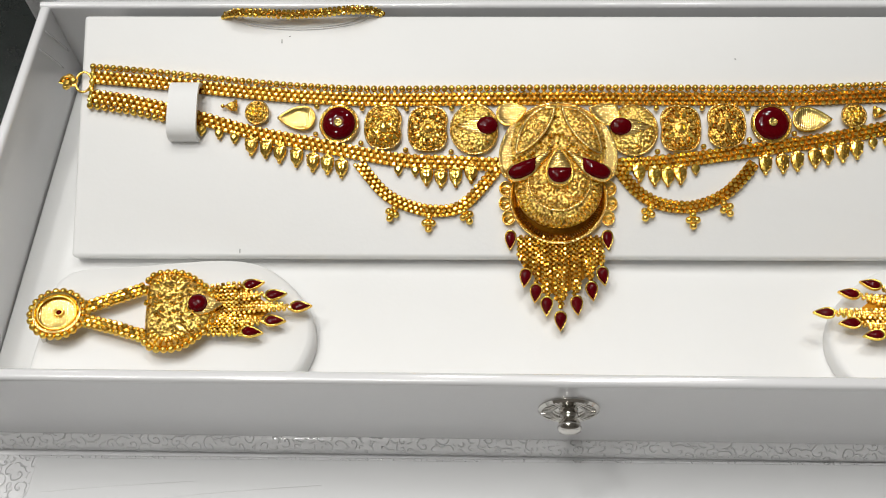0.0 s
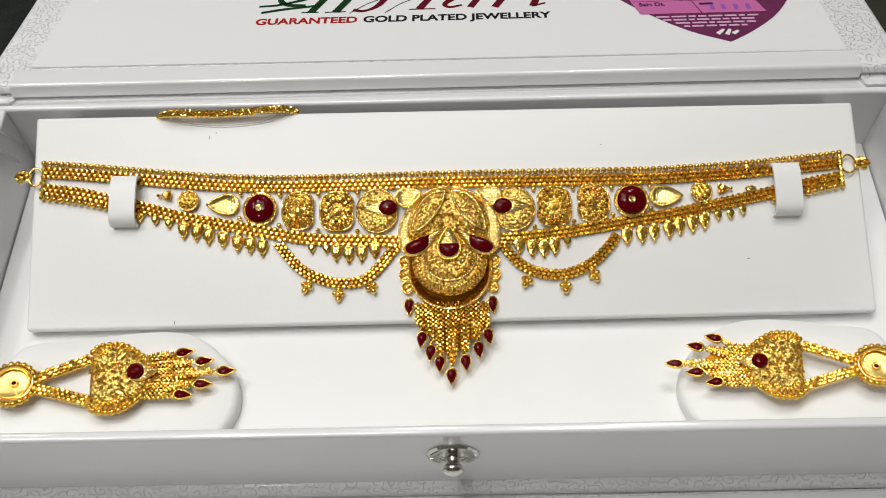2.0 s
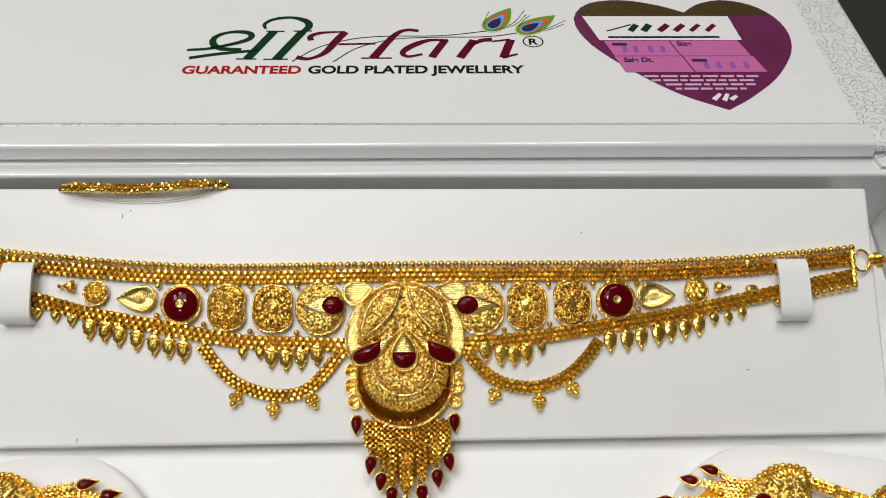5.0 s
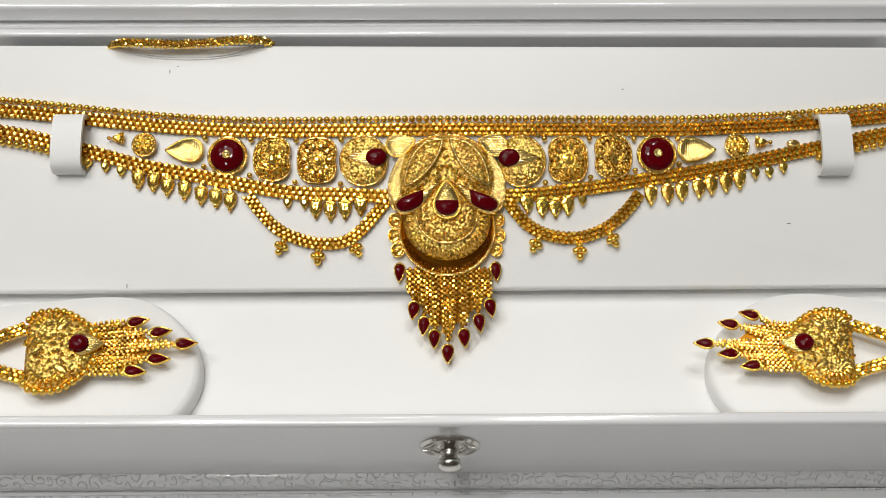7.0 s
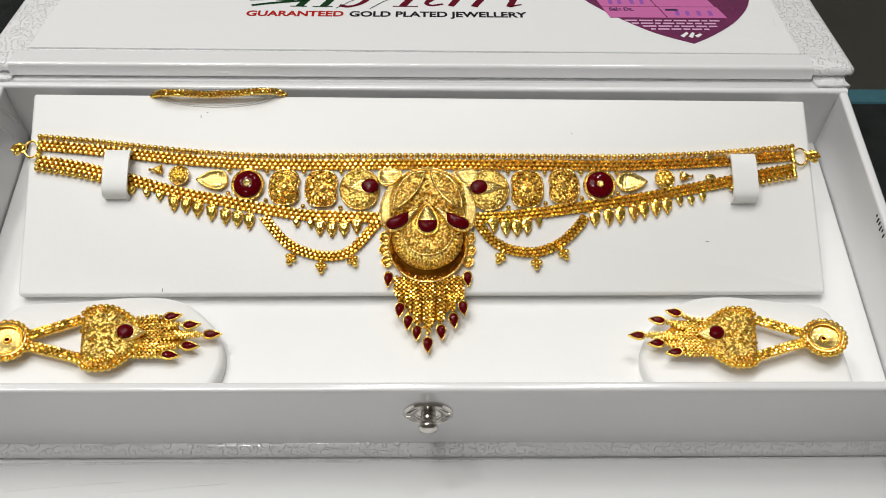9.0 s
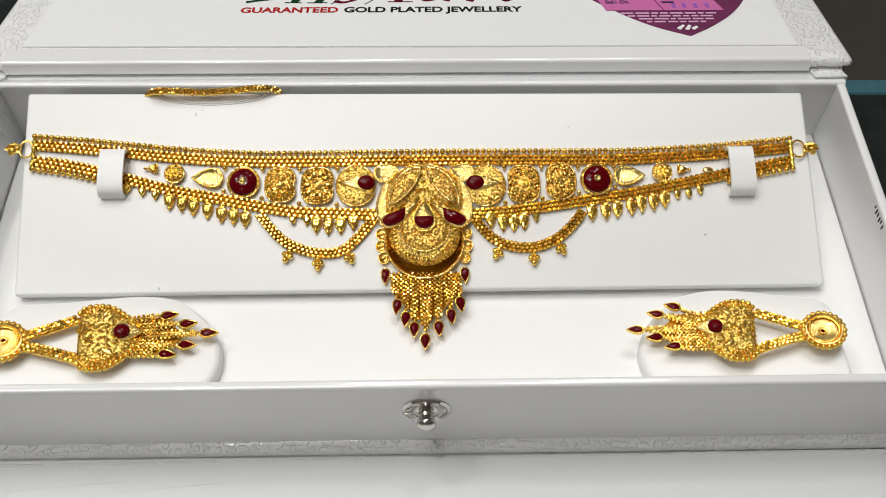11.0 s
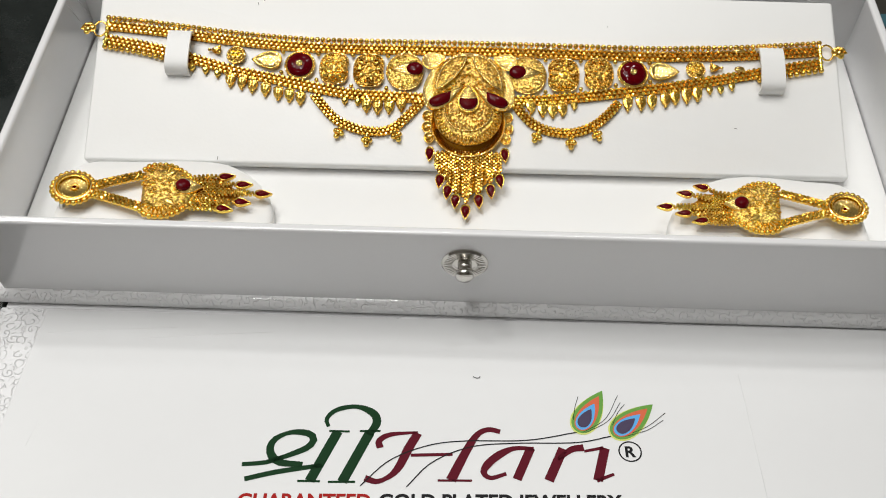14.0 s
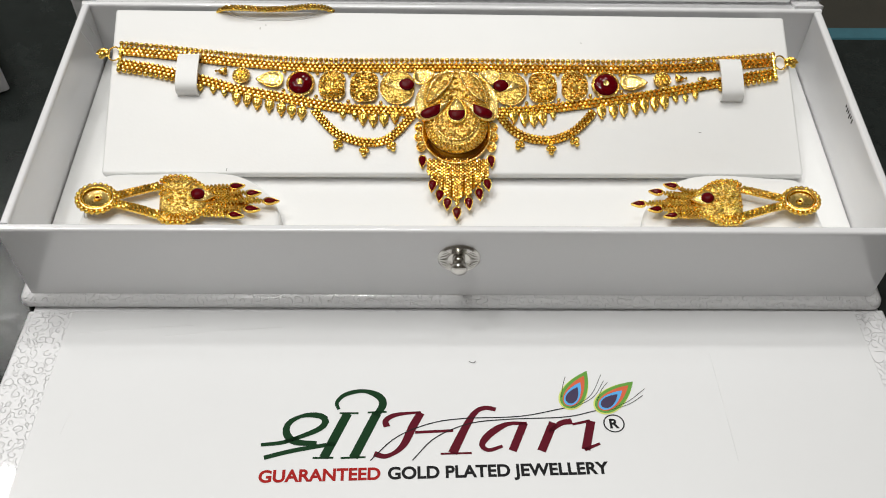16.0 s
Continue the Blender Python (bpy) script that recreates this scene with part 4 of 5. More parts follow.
    part("crescent_wire", wire_loop(ring_of(60, 0.0148, 0.0147, px, cy), 0.0028, 0.00042), GOLD_RIB, neck, smooth=True)
    # channel and fluting are coloured dark for what polished gold would reflect
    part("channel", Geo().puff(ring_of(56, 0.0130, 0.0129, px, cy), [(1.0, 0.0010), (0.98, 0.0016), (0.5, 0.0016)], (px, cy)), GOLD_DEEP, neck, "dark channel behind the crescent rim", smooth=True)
    fl = Geo()
    for k in range(46):
        a = math.pi * (1.08 + 0.84 * k / 45)
        m = Matrix.Translation((px + 0.0126 * math.cos(a), cy + 0.0126 * math.sin(a), 0.0019)) @ Matrix.Rotation(a, 4, "Z") @ Matrix.Rotation(-0.8, 4, "Y")
        fl.add(LINK[0] * np.array((2.0, 0.30, 0.5)), LINK[1], m)
    tagged(part("fluting", fl, GOLD_DEEP, neck, "fine fluting round the crescent"), kind="stuff")
    part("boss", Geo().puff(ring_of(52, 0.0135, 0.0129, px, cy + 0.0027), [(0.96, 0.0014), (1.0, 0.0030), (0.97, 0.0041), (0.84, 0.0050), (0.5, 0.0060), (0.2, 0.0062)], (px, cy + 0.0027)), GOLD_GRAIN, neck, "domed gold boss", smooth=True)
    gb = Geo()
    for k in range(26):
        a = math.pi * (0.98 + 1.04 * k / 25)
        x, y = px + 0.0112 * math.cos(a), cy + 0.0027 + 0.0109 * math.sin(a)
        gb.puff(place2(drop_outline(0.0028, 0.0014, 10), x, y, math.degrees(a)), [(1, 0.0044), (0.7, 0.0056), (0.2, 0.0059)], (x, y))
        x, y = px + 0.0128 * math.cos(a + 0.06), cy + 0.0027 + 0.0124 * math.sin(a + 0.06)
        gb.ball((x, y, 0.0040), 0.0005, 6, 4)
    tagged(part("petal_border", gb, GOLD, neck, "ring of small gold petals"), kind="stuff")
    part("grain_disc", Geo().puff(ring_of(44, 0.0094, 0.0092, px, cy + 0.0040), [(1, 0.0050), (0.98, 0.0062), (0.7, 0.0066), (0.2, 0.0067)], (px, cy + 0.004)), GOLD_GRAIN, neck, "granulated gold disc", smooth=True)
    part("disc_wire", wire_loop(ring_of(44, 0.0094, 0.0092, px, cy + 0.0040), 0.0061, 0.0004), GOLD_RIB, neck, smooth=True)
    gd = Geo()
    grains(gd, lambda a, b: (a - px) ** 2 + (b - cy - 0.004) ** 2 < 0.0088 ** 2, -0.009, 0.009, cy - 0.006, cy + 0.013, 0.0067, 0.00038, 330)
    tagged(part("grain", gd, GOLD_SOFT, neck, "fine gold granulation"), kind="stuff")
    # central teardrop
    o = place2(drop_outline(0.0122, 0.0082, 32, 1.0), px, 0.0266, 90)
    part("teardrop_setting", Geo().puff(o, [(1, 0.0055), (1, 0.0078), (0.9, 0.0084), (0.5, 0.0088), (0.2, 0.0088)], (px, 0.0252)), GOLD_RIB, neck, "smooth gold teardrop", smooth=True)
    part("teardrop_wire", wire_loop(o, 0.0079, 0.00036), GOLD, neck, smooth=True)
    lower = [(a, b) for a, b in place2(drop_outline(0.0122, 0.0082, 60, 1.0), px, 0.0266, 90, 0.88) if b < 0.0266]
    lower.sort(key=lambda q: math.atan2(q[1] - 0.0240, q[0] - px))
    part("enamel", Geo().puff(lower, [(1, 0.0080), (0.96, 0.0090), (0.6, 0.0096), (0.2, 0.0098)]), RED, neck, "dark red enamel", smooth=True)
    # scalloped side lobes
    for x, y, deg in ((-0.0164, 0.0212, 180), (-0.0165, 0.0165, 185), (-0.0155, 0.0120, 200), (0.0155, 0.0212, 0), (0.0157, 0.0165, -5), (0.0148, 0.0120, -20)):
        g = Geo().puff(place2(ring_of(18, 0.0022, 0.0025), x, y, 0), [(0.9, 0.0006), (1, 0.0016), (0.92, 0.0021), (0.78, 0.0016), (0.5, 0.0013), (0.15, 0.0014)], (x, y))
        g.puff(place2(drop_outline(0.0034, 0.0018, 14), x, y, deg + 180), [(1, 0.0012), (0.7, 0.0022), (0.2, 0.0025)], (x, y))
        part("side_lobe", g, GOLD_SOFT, neck, "scalloped gold side lobe", smooth=True)
    # tassel of chain strands with enamel drops
    ends = [(-0.0106, -0.0055), (-0.0075, -0.0103), (-0.0043, -0.0143), (-0.0003, -0.0188), (0.0047, -0.0140), (0.0093, -0.0095), (0.0128, -0.0048)]
    tops = np.linspace(-0.0122, 0.0126, 15)
    limit = lambda x: float(np.interp(x, [p[0] for p in ends], [p[1] for p in ends]))
    for k, x in enumerate(tops):
        e = min(range(7), key=lambda i: abs(ends[i][0] - x))
        xe = 0.55 * x + 0.45 * ends[e][0]
        y_end = limit(xe) + 0.0018 + (0.0 if abs(ends[e][0] - x) < 0.0011 else 0.0020)
        path = [(x, 0.0060, 0.0014), (x, 0.0, 0.0022), ((x + xe) / 2, y_end * 0.5, 0.0024 + 0.1 * max(0, -y_end)), (xe, y_end, 0.0026 + 0.20 * max(0, -y_end - 0.001))]
        g = weave(Geo(), path, 2, 0.00150, 0.0, 0.00082, wobble=6, scale=0.90)
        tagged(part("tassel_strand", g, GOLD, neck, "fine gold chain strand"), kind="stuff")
        # core and backing carry the shade between strands in their colour
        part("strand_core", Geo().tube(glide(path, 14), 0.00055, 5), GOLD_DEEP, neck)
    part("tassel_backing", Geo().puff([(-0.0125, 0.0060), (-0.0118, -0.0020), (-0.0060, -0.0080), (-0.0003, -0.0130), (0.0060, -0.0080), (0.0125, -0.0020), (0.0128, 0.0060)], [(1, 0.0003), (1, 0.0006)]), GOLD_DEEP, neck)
    for x, y in ends:
        gem_drop(neck, x, y - 0.0016, -90 + x * 900 + rng.uniform(-4, 4), 0.0064, 0.0040, 0.0022 + 0.20 * max(0, -y - 0.001))
    gem_drop(neck, -0.0150, 0.0048, -92, 0.0066, 0.0038, 0.0012)
    gem_drop(neck, 0.0146, 0.0050, -86, 0.0066, 0.0038, 0.0012)


def necklace():
    neck = thing("necklace", "gold-plated bridal choker necklace with dark red enamel, strapped to the pad", "necklace", PAD)
    # upper band: a row of round beads over three rows of woven links
    chain_part("upper_chain", shift(TOP, -0.0034), 3, 0.00205, 0.0013, 0.00152, neck, "woven gold upper chain band", 1.05)
    n = int(length_of(TOP) / 0.00222)
    bead = Geo().ball((0, 0, 0), (0.00112, 0.00112, 0.00105), 10, 7)
    first = None
    for p in glide(TOP, n):
        if first is None:
            first = part("bead", bead, GOLD, neck, smooth=True)
            ob = first
        else:
            ob = part("bead", None, None, neck, mesh=first.data)
        ob.location = (p.x, p.y, 0.0016)
    for pts in ([(x, y - 0.0034) for x, y in LOW_L[:3]], [(x, y - 0.0032) for x, y in LOW_R[6:]]):
        for p in glide(pts, int(length_of(pts) / 0.00222)):
            part("bead", None, None, neck, mesh=first.data).location = (p.x, p.y, 0.0014)
    for pts in (LOW_L, LOW_R):
        chain_part("lower_chain", pts, 3, 0.00208, 0.0013, 0.00158, neck, "woven gold lower chain band", 1.08)
    # end bars, links, rings and hooks
    for s, x, v0, v1, hx in ((-1, -0.1500, 0.0488, 0.0618, -0.0045), (1, 0.1414, 0.0470, 0.0580, 0.0045)):
        g = Geo().tube([(x, v0, 0.0014), (x, v1, 0.0014)], 0.0007, 8)
        for k in range(6):
            g.ball((x, v0 + (v1 - v0) * k / 5, 0.0016), 0.0010, 8, 5)
        part("end_bar", g, GOLD, neck, "beaded gold end bar")
        c = (v0 + v1) / 2 + 0.0012
        part("end_ring", Geo().tube([(x + hx * 0.62 + 0.0026 * math.cos(a), c + 0.0034 * math.sin(a), 0.0016) for a in np.linspace(0, 2 * math.pi, 20, endpoint=False)], 0.00042, 6, True), GOLD, neck, "thin gold end ring", smooth=True)
        hook = Geo()
        for k, (dx, dy, r) in enumerate(((1.35, 0.0004, 0.0016), (1.7, -0.0006, 0.0018), (2.0, 0.0008, 0.0015), (1.6, 0.0016, 0.0014), (1.85, -0.0016, 0.0013))):
            hook.ball((x + hx * dx, c + dy, 0.0017 + 0.0004 * (k % 2)), (r, r * 0.8, r * 0.8), 8, 6)
        hook.tube([(x + hx * 1.2, c + 0.0014, 0.0022), (x + hx * 1.9, c + 0.0012, 0.0032), (x + hx * 2.3, c - 0.0002, 0.0024), (x + hx * 1.7, c - 0.0014, 0.0020), (x + hx * 1.2, c - 0.0010, 0.0016)], 0.0005, 6)
        part("hook", hook, GOLD, neck, "knotted gold hook")
    # square clasp plates near the straps
    for x, y in ((0.1085, 0.0535), (0.1085, 0.0452)):
        part("clasp_plate", Geo().ball((x, y, 0.0018), (0.0022, 0.0013, 0.0009), 10, 7), GOLD_RIB, neck, "small polished gold clasp plate", smooth=True)
    # plates between the chains
    for x, y, rx, ry, kind in ((-0.0691, 0.0422, 0.0060, 0.0061, "red"), (-0.0549, 0.0411, 0.0061, 0.0073, "lobed"), (-0.0408, 0.0406, 0.0065, 0.0076, "flower"), (-0.0262, 0.0404, 0.0075, 0.0081, "eye"),
                               (0.0231, 0.0400, 0.0075, 0.0081, "eye"), (0.0376, 0.0405, 0.0065, 0.0077, "flower"), (0.0517, 0.0414, 0.0061, 0.0073, "lobed"), (0.0656, 0.0420, 0.0060, 0.0061, "red"),
                               (-0.0955, 0.0460, 0.0036, 0.0037, "small"), (0.0909, 0.0446, 0.0036, 0.0037, "small")):
        medallion(neck, x, y, rx, ry, kind)
    for x, y, deg in ((-0.0828, 0.0442, 180), (0.0782, 0.0434, 0)):
        o = place2(drop_outline(0.0116, 0.0076, 28, 1.0), x, y, deg)
        ob = part("drop_plate", Geo().puff(o, [(0.95, 0.0008), (1, 0.0018), (0.92, 0.0021), (0.84, 0.0017), (0.4, 0.0019), (0.15, 0.0019)]), GOLD_RIBX, neck, "smooth polished gold drop plate", smooth=True)
        part("rim_wire", wire_loop(o, 0.0018, 0.0004), GOLD, ob, smooth=True)
    for x, y, s in ((-0.1042, 0.0483, 1), (0.0990, 0.0458, -1)):
        g = Geo().puff(place2(drop_outline(0.0046, 0.0036, 16), x, y, 180 if s > 0 else 0), [(0.9, 0.0006), (1, 0.0014), (0.6, 0.0024), (0.2, 0.0026)], (x, y))
        g.ball((x - s * 0.0026, y, 0.0014), 0.0007, 7, 5)
        for t in (-1, 1):
            g.ball((x + s * 0.0016, y + t * 0.0013, 0.0018), 0.0007, 7, 5)
        part("bud_plate", g, GOLD, neck, "small gold bud")
    # spacer beads between plates and chains
    for x in (-0.0765, -0.0620, -0.0478, -0.0335, 0.0305, 0.0447, 0.0587, 0.0725):
        for top in (True, False):
            y = line_v(TOP)(x) - 0.0066 if top else (line_v(LOW_L)(x) if x < 0 else line_v(LOW_R)(x)) + 0.0033
            part("spacer_bead", Geo().ball((x, y, 0.0014), 0.00095, 8, 6), GOLD, neck, smooth=True)
    # leaf drops under the lower chain
    for x, y in ((-0.0969, 0.0321), (-0.0921, 0.0312), (-0.0877, 0.0297), (-0.0823, 0.0284), (-0.0770, 0.0268), (-0.0724, 0.0260), (-0.0679, 0.0249), (-0.0411, 0.0224), (-0.0366, 0.0217), (-0.0320, 0.0220), (-0.0272, 0.0232),
                 (0.0247, 0.0236), (0.0294, 0.0224), (0.0334, 0.0222), (0.0373, 0.0229), (0.0633, 0.0261), (0.0686, 0.0265), (0.0730, 0.0272), (0.0784, 0.0282), (0.0823, 0.0293), (0.0869, 0.0300), (0.0912, 0.0310)):
        hanging_leaf(neck, x, y, True, rng.uniform(-8, 8))
    for x, y in ((-0.1132, 0.0386), (-0.1075, 0.0374), (-0.1025, 0.0360), (-0.0500, 0.0255), (-0.0447, 0.0252), (0.0420, 0.0258), (0.0963, 0.0342), (0.1007, 0.0346), (0.1052, 0.0360)):
        hanging_leaf(neck, x, y, False, rng.uniform(-8, 8))
    # swags with bead clusters
    for pts in ([(-0.0625, 0.0295), (-0.0555, 0.0211), (-0.0498, 0.0171), (-0.0412, 0.0143), (-0.0325, 0.0146), (-0.0271, 0.0182), (-0.0213, 0.0250), (-0.0180, 0.0292)],
                [(0.0180, 0.0285), (0.0205, 0.0245), (0.0255, 0.0192), (0.0324, 0.0161), (0.0411, 0.0157), (0.0491, 0.0187), (0.0554, 0.0240), (0.0600, 0.0298)]):
        chain_part("swag_chain", pts, 3, 0.00175, 0.0014, 0.00132, neck, "looped woven gold chain", scale=1.02)
    for x, y, a in ((-0.0518, 0.0128, -115), (-0.0402, 0.0096, -92), (-0.0282, 0.0120, -62), (0.0268, 0.0131, -118), (0.0406, 0.0108, -90), (0.0512, 0.0146, -60)):
        c, s = math.cos(radians(a)), math.sin(radians(a))
        ob = part("bead_cluster", Geo().ball((x - c * 0.0004, y - s * 0.0004, 0.0021), 0.0009, 9, 6), GOLD, neck, "cluster of gold beads", smooth=True)
        for t, u in ((0.0013, 0.0), (-0.0006, 0.0012), (-0.0006, -0.0012), (-0.0022, 0.0)):
            part("cluster_bead", Geo().ball((x + c * t - s * u, y + s * t + c * u, 0.0015), 0.00118, 9, 6), GOLD, ob, smooth=True)
    pendant(neck)
    return neck


necklace()


# ---------------------------------------------------------------- earrings, spare chain
def earring(ends):
    """One earring, from the stud at the origin along local x to the tip of its tassel."""
    ear = thing("earring", "gold-plated jhumka-style earring with dark red enamel on a white tab", "earring", None, "pair of earrings")
    z = 0.0024
    # stud with a beaded rim and a hollow dish
    dish = part("stud_dish", Geo().lathe([(0.0060, 0.0004), (0.0068, 0.0014), (0.0066, 0.0026), (0.0060, 0.0028), (0.0054, 0.0020), (0.0052, 0.0017), (0.0006, 0.0014)], 40, Matrix.Translation((0, 0, z - 0.001))), GOLD_RIBX, ear, "polished hollow gold stud dish")
    for k in range(22):
        a = 2 * math.pi * k / 22
        part("bead", Geo().ball((0.0072 * math.cos(a), 0.0072 * math.sin(a), z + 0.0006), 0.00115, 8, 6), GOLD, ear, smooth=True)
    part("stud_wire", wire_loop(ring_of(36, 0.0052, 0.0052), z + 0.0013, 0.0004), GOLD, dish, smooth=True)
    part("stud_cup", Geo().lathe([(0.0013, 0), (0.0014, 0.0008), (0.0010, 0.0010), (0.0007, 0.0004)], 14, Matrix.Translation((0.0004, 0.0004, z + 0.0002))), GOLD, dish, "small centre cup", smooth=True)
    part("stud_gem", Geo().ball((0.0004, 0.0004, z + 0.0007), (0.0007, 0.0007, 0.0003), 8, 5), RED, dish, smooth=True)
    part("stud_post", Geo().tube([(-0.0035, -0.005, z), (-0.004, -0.0062, -0.0035)], 0.0008, 8), CHROME, ear, "nickel ear post")
    # two chains to the body
    for s in (-1, 1):
        pts = [(0.0078, s * 0.0022, z), (0.0150, s * 0.0046, z + 0.0002), (0.0245, s * 0.0080, z)]
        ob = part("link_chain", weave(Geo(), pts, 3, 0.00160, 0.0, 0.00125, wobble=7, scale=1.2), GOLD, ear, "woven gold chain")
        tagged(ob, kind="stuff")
    # shield body
    o = [(0.0240, 0.0088), (0.0250, 0.0112), (0.0290, 0.0126), (0.0335, 0.0124), (0.0380, 0.0100), (0.0425, 0.0055), (0.0440, 0.0), (0.0425, -0.0055), (0.0380, -0.0100), (0.0335, -0.0124), (0.0290, -0.0126), (0.0250, -0.0112), (0.0240, -0.0088), (0.0238, 0.0)]
    o = [(p.x, p.y) for p in glide(o + [o[0]], 56)][:-1]
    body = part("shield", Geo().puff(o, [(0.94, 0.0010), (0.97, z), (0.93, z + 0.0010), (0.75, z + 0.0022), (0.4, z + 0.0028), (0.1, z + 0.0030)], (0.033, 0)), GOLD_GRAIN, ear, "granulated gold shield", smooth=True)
    ring = glide([(0.0245, 0.0100), (0.0262, 0.0118), (0.0290, 0.0124), (0.0335, 0.0122), (0.0378, 0.0098), (0.0420, 0.0056), (0.0434, 0.0), (0.0420, -0.0056), (0.0378, -0.0098), (0.0335, -0.0122), (0.0290, -0.0124), (0.0262, -0.0118), (0.0245, -0.0100)], 27)
    for p in ring:
        part("bead", Geo().ball((p.x, p.y, z + 0.0005), 0.00118, 8, 6), GOLD, ear, smooth=True)
    g = Geo()
    grains(g, lambda a, b: ((a - 0.0325) / 0.0085) ** 2 + (b / 0.0110) ** 2 < 1, 0.024, 0.042, -0.011, 0.011, lambda a, b: z + 0.0030 - 15 * ((a - 0.033) ** 2 + b * b), 0.00062, 150)
    fan = 9
    for sgn in (-1, 1):
        for k in range(fan):
            t = radians(-70 + 140 * k / (fan - 1))
            fx, fy = 0.0305 + 0.0042 * math.sin(t), sgn * (0.0062 + 0.0042 * math.cos(t))
            g.puff(place2(drop_outline(0.0036, 0.0014, 10), fx, fy, sgn * (90 - math.degrees(t))), [(1, z + 0.0010), (0.8, z + 0.0024), (0.3, z + 0.0028)], (fx, fy))
    tagged(part("relief", g, GOLD, body, "raised gold bead work"), kind="stuff")
    for s in (-1, 1):
        q = place2(drop_outline(0.0075, 0.0034, 20), 0.0345, s * 0.0068, s * 38)
        part("leaf_plate", Geo().puff(q, [(1, z + 0.0010), (0.9, z + 0.0024), (0.4, z + 0.0030)]), GOLD_SOFT, body, "raised gold leaf", smooth=True)
    gem = ring_of(24, 0.0028, 0.0028, 0.0390, 0.0002)
    part("gem_setting", Geo().puff(place2(drop_outline(0.0096, 0.0066, 28, 1.0), 0.0412, 0.0002, 0), [(1, z + 0.0012), (1, z + 0.0028), (0.9, z + 0.0034), (0.5, z + 0.0036)], (0.0405, 0.0002)), GOLD_RIB, body, "gold teardrop setting", smooth=True)
    part("gem", Geo().puff(gem, [(1, z + 0.0030), (0.96, z + 0.0044), (0.6, z + 0.0052), (0.2, z + 0.0053)]), RED, body, "dark red enamel", smooth=True)
    # tassel
    for k in range(13):
        y = -0.0081 + 0.00135 * k
        e = ends[4 - int(round(k / 3))]
        x1 = e[0] - 0.0026 - (0.0 if k % 3 == 0 else 0.0016)
        pts = [(0.0425 - 22 * y * y, y * 0.92, z - 0.0002), (0.048, y * 0.98, z), (x1, y * 0.3 + e[1] * 0.7, z)]
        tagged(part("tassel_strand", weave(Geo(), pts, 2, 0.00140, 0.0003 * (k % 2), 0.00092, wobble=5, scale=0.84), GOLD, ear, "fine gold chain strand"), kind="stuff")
    # dark sheet painted as the shade behind the tassel strands
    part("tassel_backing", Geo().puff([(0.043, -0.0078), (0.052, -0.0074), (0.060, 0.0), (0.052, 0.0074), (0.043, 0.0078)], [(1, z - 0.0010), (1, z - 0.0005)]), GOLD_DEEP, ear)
    for x, y in ends:
        gem_drop(ear, x, y, y * 1200, 0.0068, 0.0038, z - 0.0004)
    return ear


EAR_L = pose(-0.1440, 0.0240, 0.0326, 0, 8.8, 7.4)
EAR_R = pose(0.1370, 0.0250, 0.0322, 0, 8.8, 173.9) @ Matrix.Scale(0.93, 4)
earring([(0.0545, 0.0080), (0.0610, 0.0042), (0.0682, 0.0), (0.0605, -0.0044), (0.0540, -0.0078)]).matrix_world = EAR_L
# this one lies with its tassel swung towards the pad
earring([(0.0545, 0.0069), (0.0610, 0.0031), (0.0682, -0.0002), (0.0605, -0.0072), (0.0540, -0.0107)]).matrix_world = EAR_R


def spare_chain():
    ob = thing("spare_chain", "thin gold extension chain tucked behind the necklace pad", "chain")
    pts = [(-0.1085, 0.1282, 0.0458), (-0.1040, 0.1268, 0.0484), (-0.0950, 0.1262, 0.0488), (-0.0860, 0.1262, 0.0482), (-0.0760, 0.1264, 0.0486), (-0.0680, 0.1268, 0.0492), (-0.0610, 0.1280, 0.0480), (-0.0560, 0.1290, 0.0452)]
    pts = [(x, y, z + 0.0010) for x, y, z in pts]
    g = weave(Geo(), pts, 3, 0.0015, 0.0, 0.0011, wobble=14, scale=0.95)
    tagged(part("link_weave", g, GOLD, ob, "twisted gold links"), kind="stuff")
    part("core", Geo().tube(glide(pts, 60), 0.0007, 6), GOLD_DEEP, ob)


spare_chain()


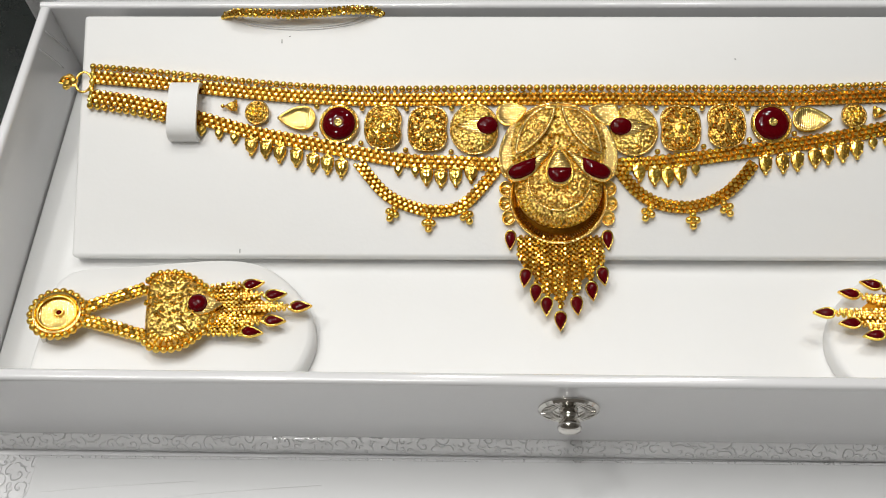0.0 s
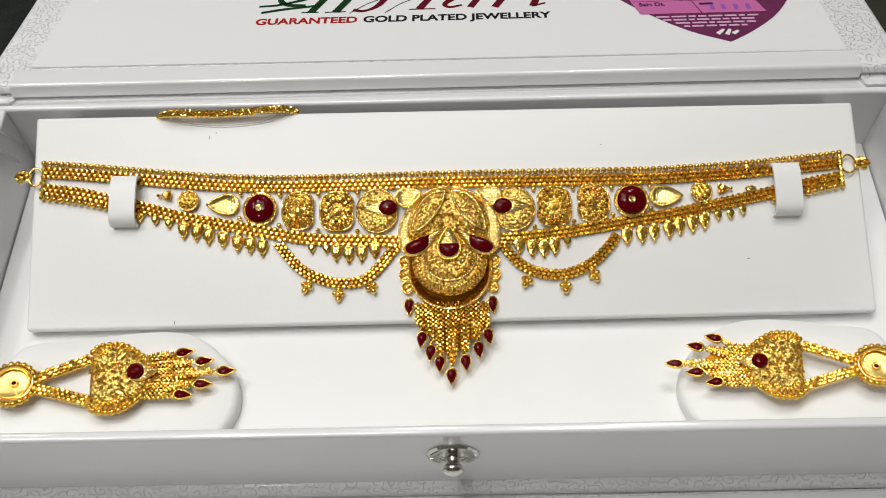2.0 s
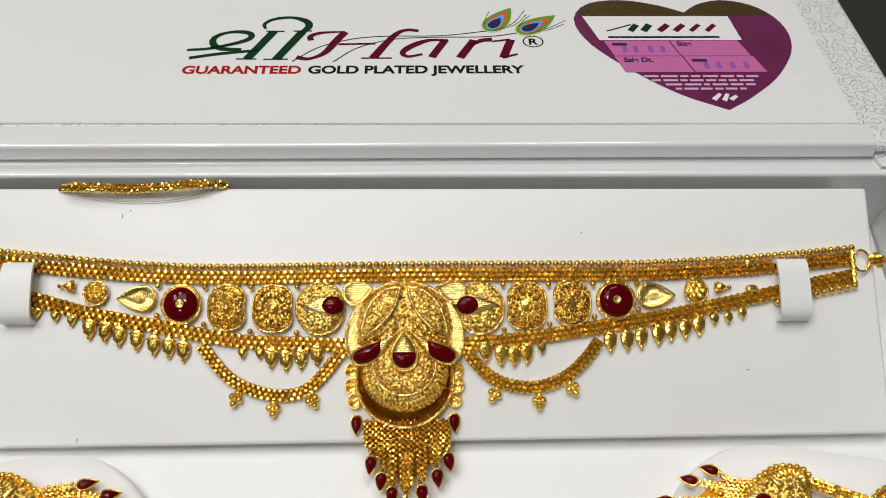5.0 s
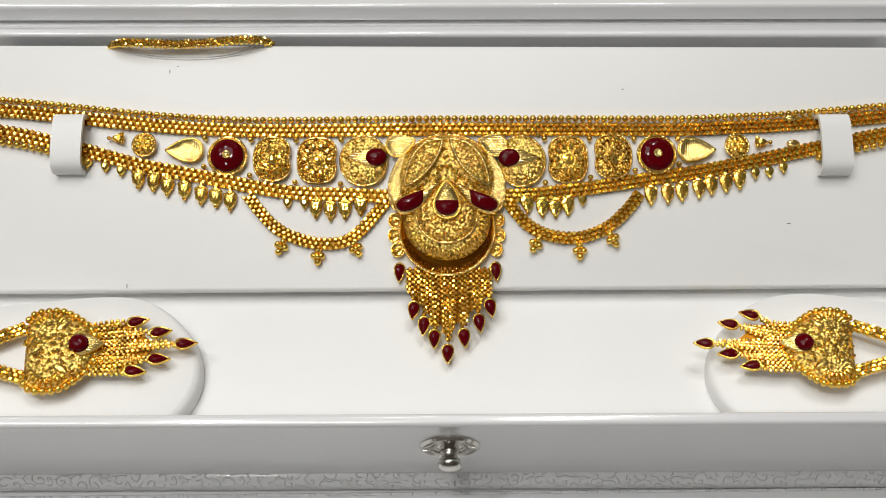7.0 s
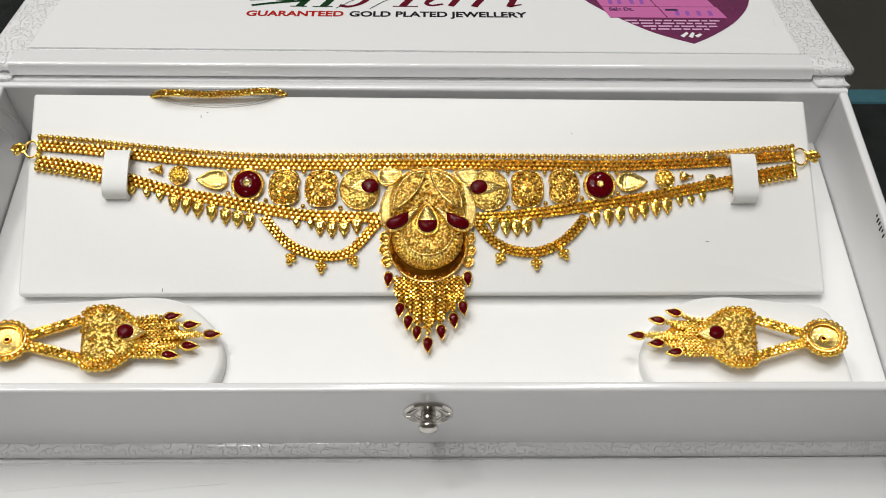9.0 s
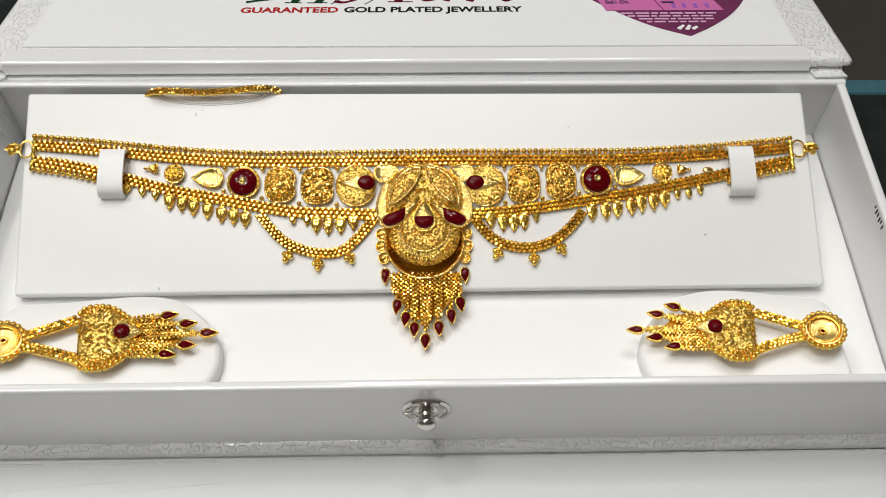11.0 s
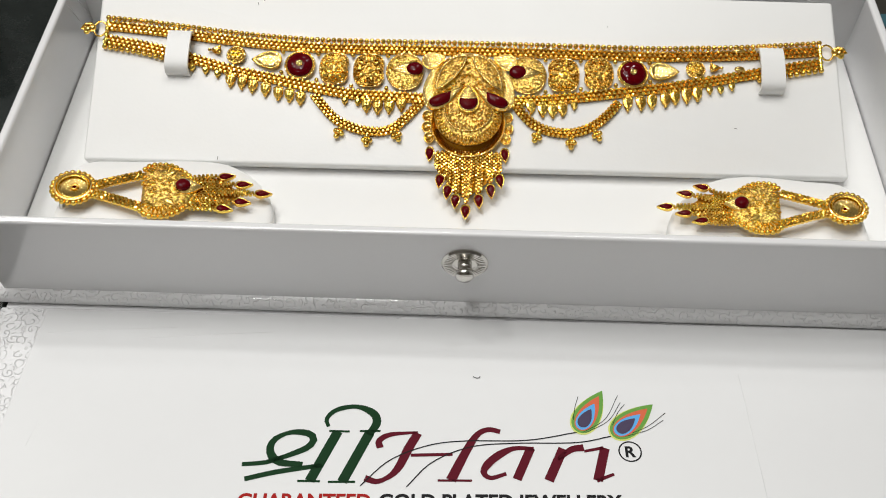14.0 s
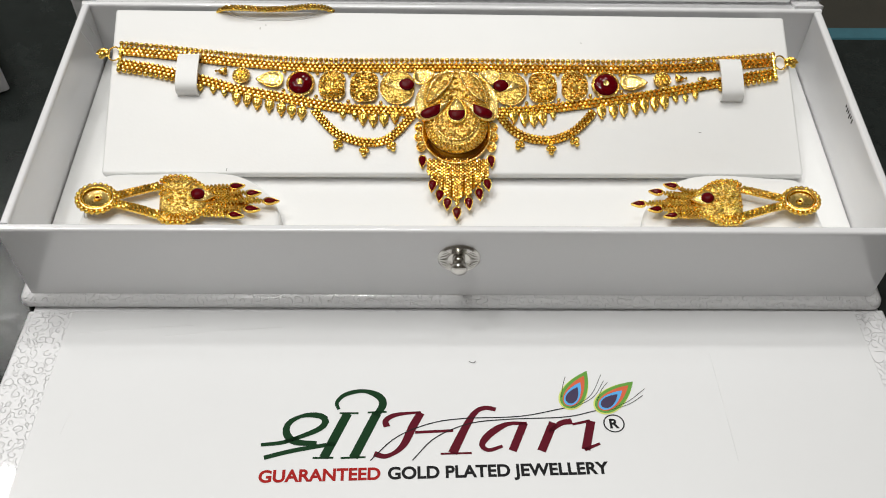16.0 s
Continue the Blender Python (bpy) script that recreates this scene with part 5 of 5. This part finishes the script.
# ---------------------------------------------------------------- sticker, neighbouring box
def heart_sticker():
    """A heart-shaped label on the rear lid."""
    ob = thing("heart_sticker", "purple heart-shaped price sticker on the white lid", "sticker", LID @ Matrix.Translation((0.1107, 0.0160, 0.00105)) @ Matrix.Diagonal((1, 1.165, 1, 1)))
    half = [(0.0, 0.0), (0.010, 0.0065), (0.0225, 0.0175), (0.0320, 0.0320), (0.0335, 0.0460), (0.0270, 0.0575), (0.0150, 0.0625), (0.0040, 0.0600), (-0.0030, 0.0545)]
    right = glide(half, 30)
    left = glide([(0.0, 0.0), (-0.0150, 0.0080), (-0.0300, 0.0210), (-0.0425, 0.0360), (-0.0465, 0.0500), (-0.0400, 0.0600), (-0.0260, 0.0625), (-0.0120, 0.0590), (-0.0030, 0.0545)], 30)
    o = [(p.x, p.y) for p in right] + [(p.x, p.y) for p in left[::-1]][1:-1]
    n = len(o)
    v = [(x, y, z) for z in (0.0, 0.00012) for x, y in o]
    f = [tuple(range(n, 2 * n)), tuple(range(n))[::-1]] + [(k, (k + 1) % n, n + (k + 1) % n, n + k) for k in range(n)]
    part("sticker_sheet", Geo().add(v, f), STICK_PURPLE, ob, "purple foil heart")
    quad = lambda pts, z: Geo().add([(x, y, z) for x, y in pts], [tuple(range(len(pts)))])
    top = [q for q in o if q[1] > 0.0525]
    top.sort(key=lambda q: math.atan2(q[1] - 0.0525, q[0] + 0.006))
    for sgn in (-1, 1):
        side = [q for q in top if (q[0] + 0.003) * sgn >= -0.0001]
        side = [(a * 0.985, b * 0.992) for a, b in side]
        side.sort(key=lambda q: q[0])
        if len(side) > 2:
            part("gold_band", quad(side + [(side[-1][0], 0.0525), (side[0][0], 0.0525)], 0.00015), STICK_GOLD, ob, "gold foil band")
    part("white_band", quad([(-0.0385, 0.0375), (0.0150, 0.0375), (0.0135, 0.0520), (-0.0430, 0.0520)], 0.00020), STICK_WHITE, ob, "white printed band")
    for x0, x1, y0, y1 in ((-0.0360, -0.0118, 0.0285, 0.0372), (-0.0113, 0.0142, 0.0285, 0.0372), (-0.0335, -0.0088, 0.0195, 0.0282), (-0.0083, 0.0175, 0.0195, 0.0282)):
        s = 0.0026
        part("pink_field", quad([(x0 + s * 0.6, y0), (x1 + s * 0.6, y0), (x1 - s * 0.4, y1), (x0 - s * 0.4, y1)], 0.00018), STICK_PINK, ob, "pink printed field")
    # emblem on the band, as plain strokes
    for a, b, w, ink in ((-0.029, -0.019, 0.0012, INK_GREEN), (-0.020, -0.017, 0.0040, INK_GREEN), (-0.015, -0.012, 0.0044, INK_GREEN), (-0.009, -0.005, 0.0040, INK_MAROON), (-0.003, 0.001, 0.0038, INK_MAROON), (0.003, 0.007, 0.0030, INK_MAROON), (0.009, 0.013, 0.0032, INK_MAROON)):
        part("print_stroke", stroke([(a - 0.006, 0.0428), (b - 0.006, 0.0468)], (w * 0.6, w * 0.6), 0.00023), ink, ob)
    part("print_bar", Geo().box((-0.014, 0.0392, 0.00022), (0.042, 0.0011, 0.00004)), INK_BLACK, ob, "row of unreadable small print")
    m = lambda x, y: Matrix.Translation((x, y, 0.00022))
    text_mesh("Size", 0.0034, m(-0.0100, 0.0342), INK_NIGHT, ob, "printed_word", "small dark word")
    text_mesh("Sale Dt.", 0.0034, m(-0.0315, 0.0250), INK_NIGHT, ob, "printed_word", "small dark words")
    for x, y in ((-0.0345, 0.0350), (-0.0070, 0.0258)):
        part("print_bar", Geo().box((x + 0.003, y, 0.00022), (0.0055, 0.0014, 0.00004)), INK_NIGHT, ob, "unreadable small print")
    for x, y in ((-0.0300, 0.0322), (-0.0260, 0.0322), (-0.0205, 0.0322), (-0.0160, 0.0322), (-0.0020, 0.0232), (0.0025, 0.0232), (0.0075, 0.0232), (0.0125, 0.0232)):
        part("stamp_bar", Geo().box((x, y, 0.00022), (0.0017, 0.0036, 0.00004)), INK_VIOLET, ob, "faint violet stamp mark")
    for x, y, w in ((-0.0060, 0.0172, 0.040), (-0.0050, 0.0150, 0.037), (-0.0040, 0.0128, 0.030), (-0.0035, 0.0106, 0.025)):
        k = -w / 2
        while k < w / 2:
            d = rng.uniform(0.002, 0.006)
            part("print_bar", Geo().box((x + k + d / 2, y, 0.0002), (d, 0.0010, 0.00004)), INK_PALE, ob)
            k += d + 0.0009
    for a, b in (((-0.0040, 0.0050), (-0.0010, 0.0080)), ((-0.0005, 0.0045), (0.0015, 0.0080)), ((0.0020, 0.0050), (0.0045, 0.0070))):
        part("print_stroke", stroke([a, b], (0.0018, 0.0012), 0.0002), STICK_WHITE, ob)


heart_sticker()


def other_box():
    ob = thing("closed_box", "closed pale grey card box on the counter", "box", pose(-0.3210, 0.1370, -0.004, 0, 0, 31))
    part("tray", slab(-0.082, 0.082, -0.058, 0.058, 0.0, 0.0235, 0.0015), WHITE_WRAP, ob)
    part("cover", slab(-0.083, 0.083, -0.059, 0.059, 0.0237, 0.0275, 0.0015), EMBOSSED, ob, "embossed grey cover")


other_box()

# stray fibre and creases on the printed flap
fibre = part("fibre", Geo().tube(glide([(0.0040, -0.0272, 0.0007), (0.0052, -0.0278, 0.0007), (0.0062, -0.0276, 0.0008), (0.0064, -0.0271, 0.0009)], 12), 0.00012, 4), INK_BLACK, None)
fibre.matrix_world = FLAP
tagged(fibre, "tiny dark fibre lying on the white flap", "fibre")
for x0, y0, x1, y1 in ((-0.1530, -0.0125, -0.1060, -0.0085), (-0.1180, -0.0140, -0.0700, -0.0095), (0.0985, -0.0230, 0.0990, -0.0720), (-0.1455, -0.0600, -0.1440, -0.0500)):
    part("crease", Geo().tube([(x0, y0, 0.00038), ((x0 + x1) / 2, (y0 + y1) / 2 + 0.0003, 0.00044), (x1, y1, 0.00038)], 0.00016, 5), PANEL, flap, "faint pressed crease", smooth=True)
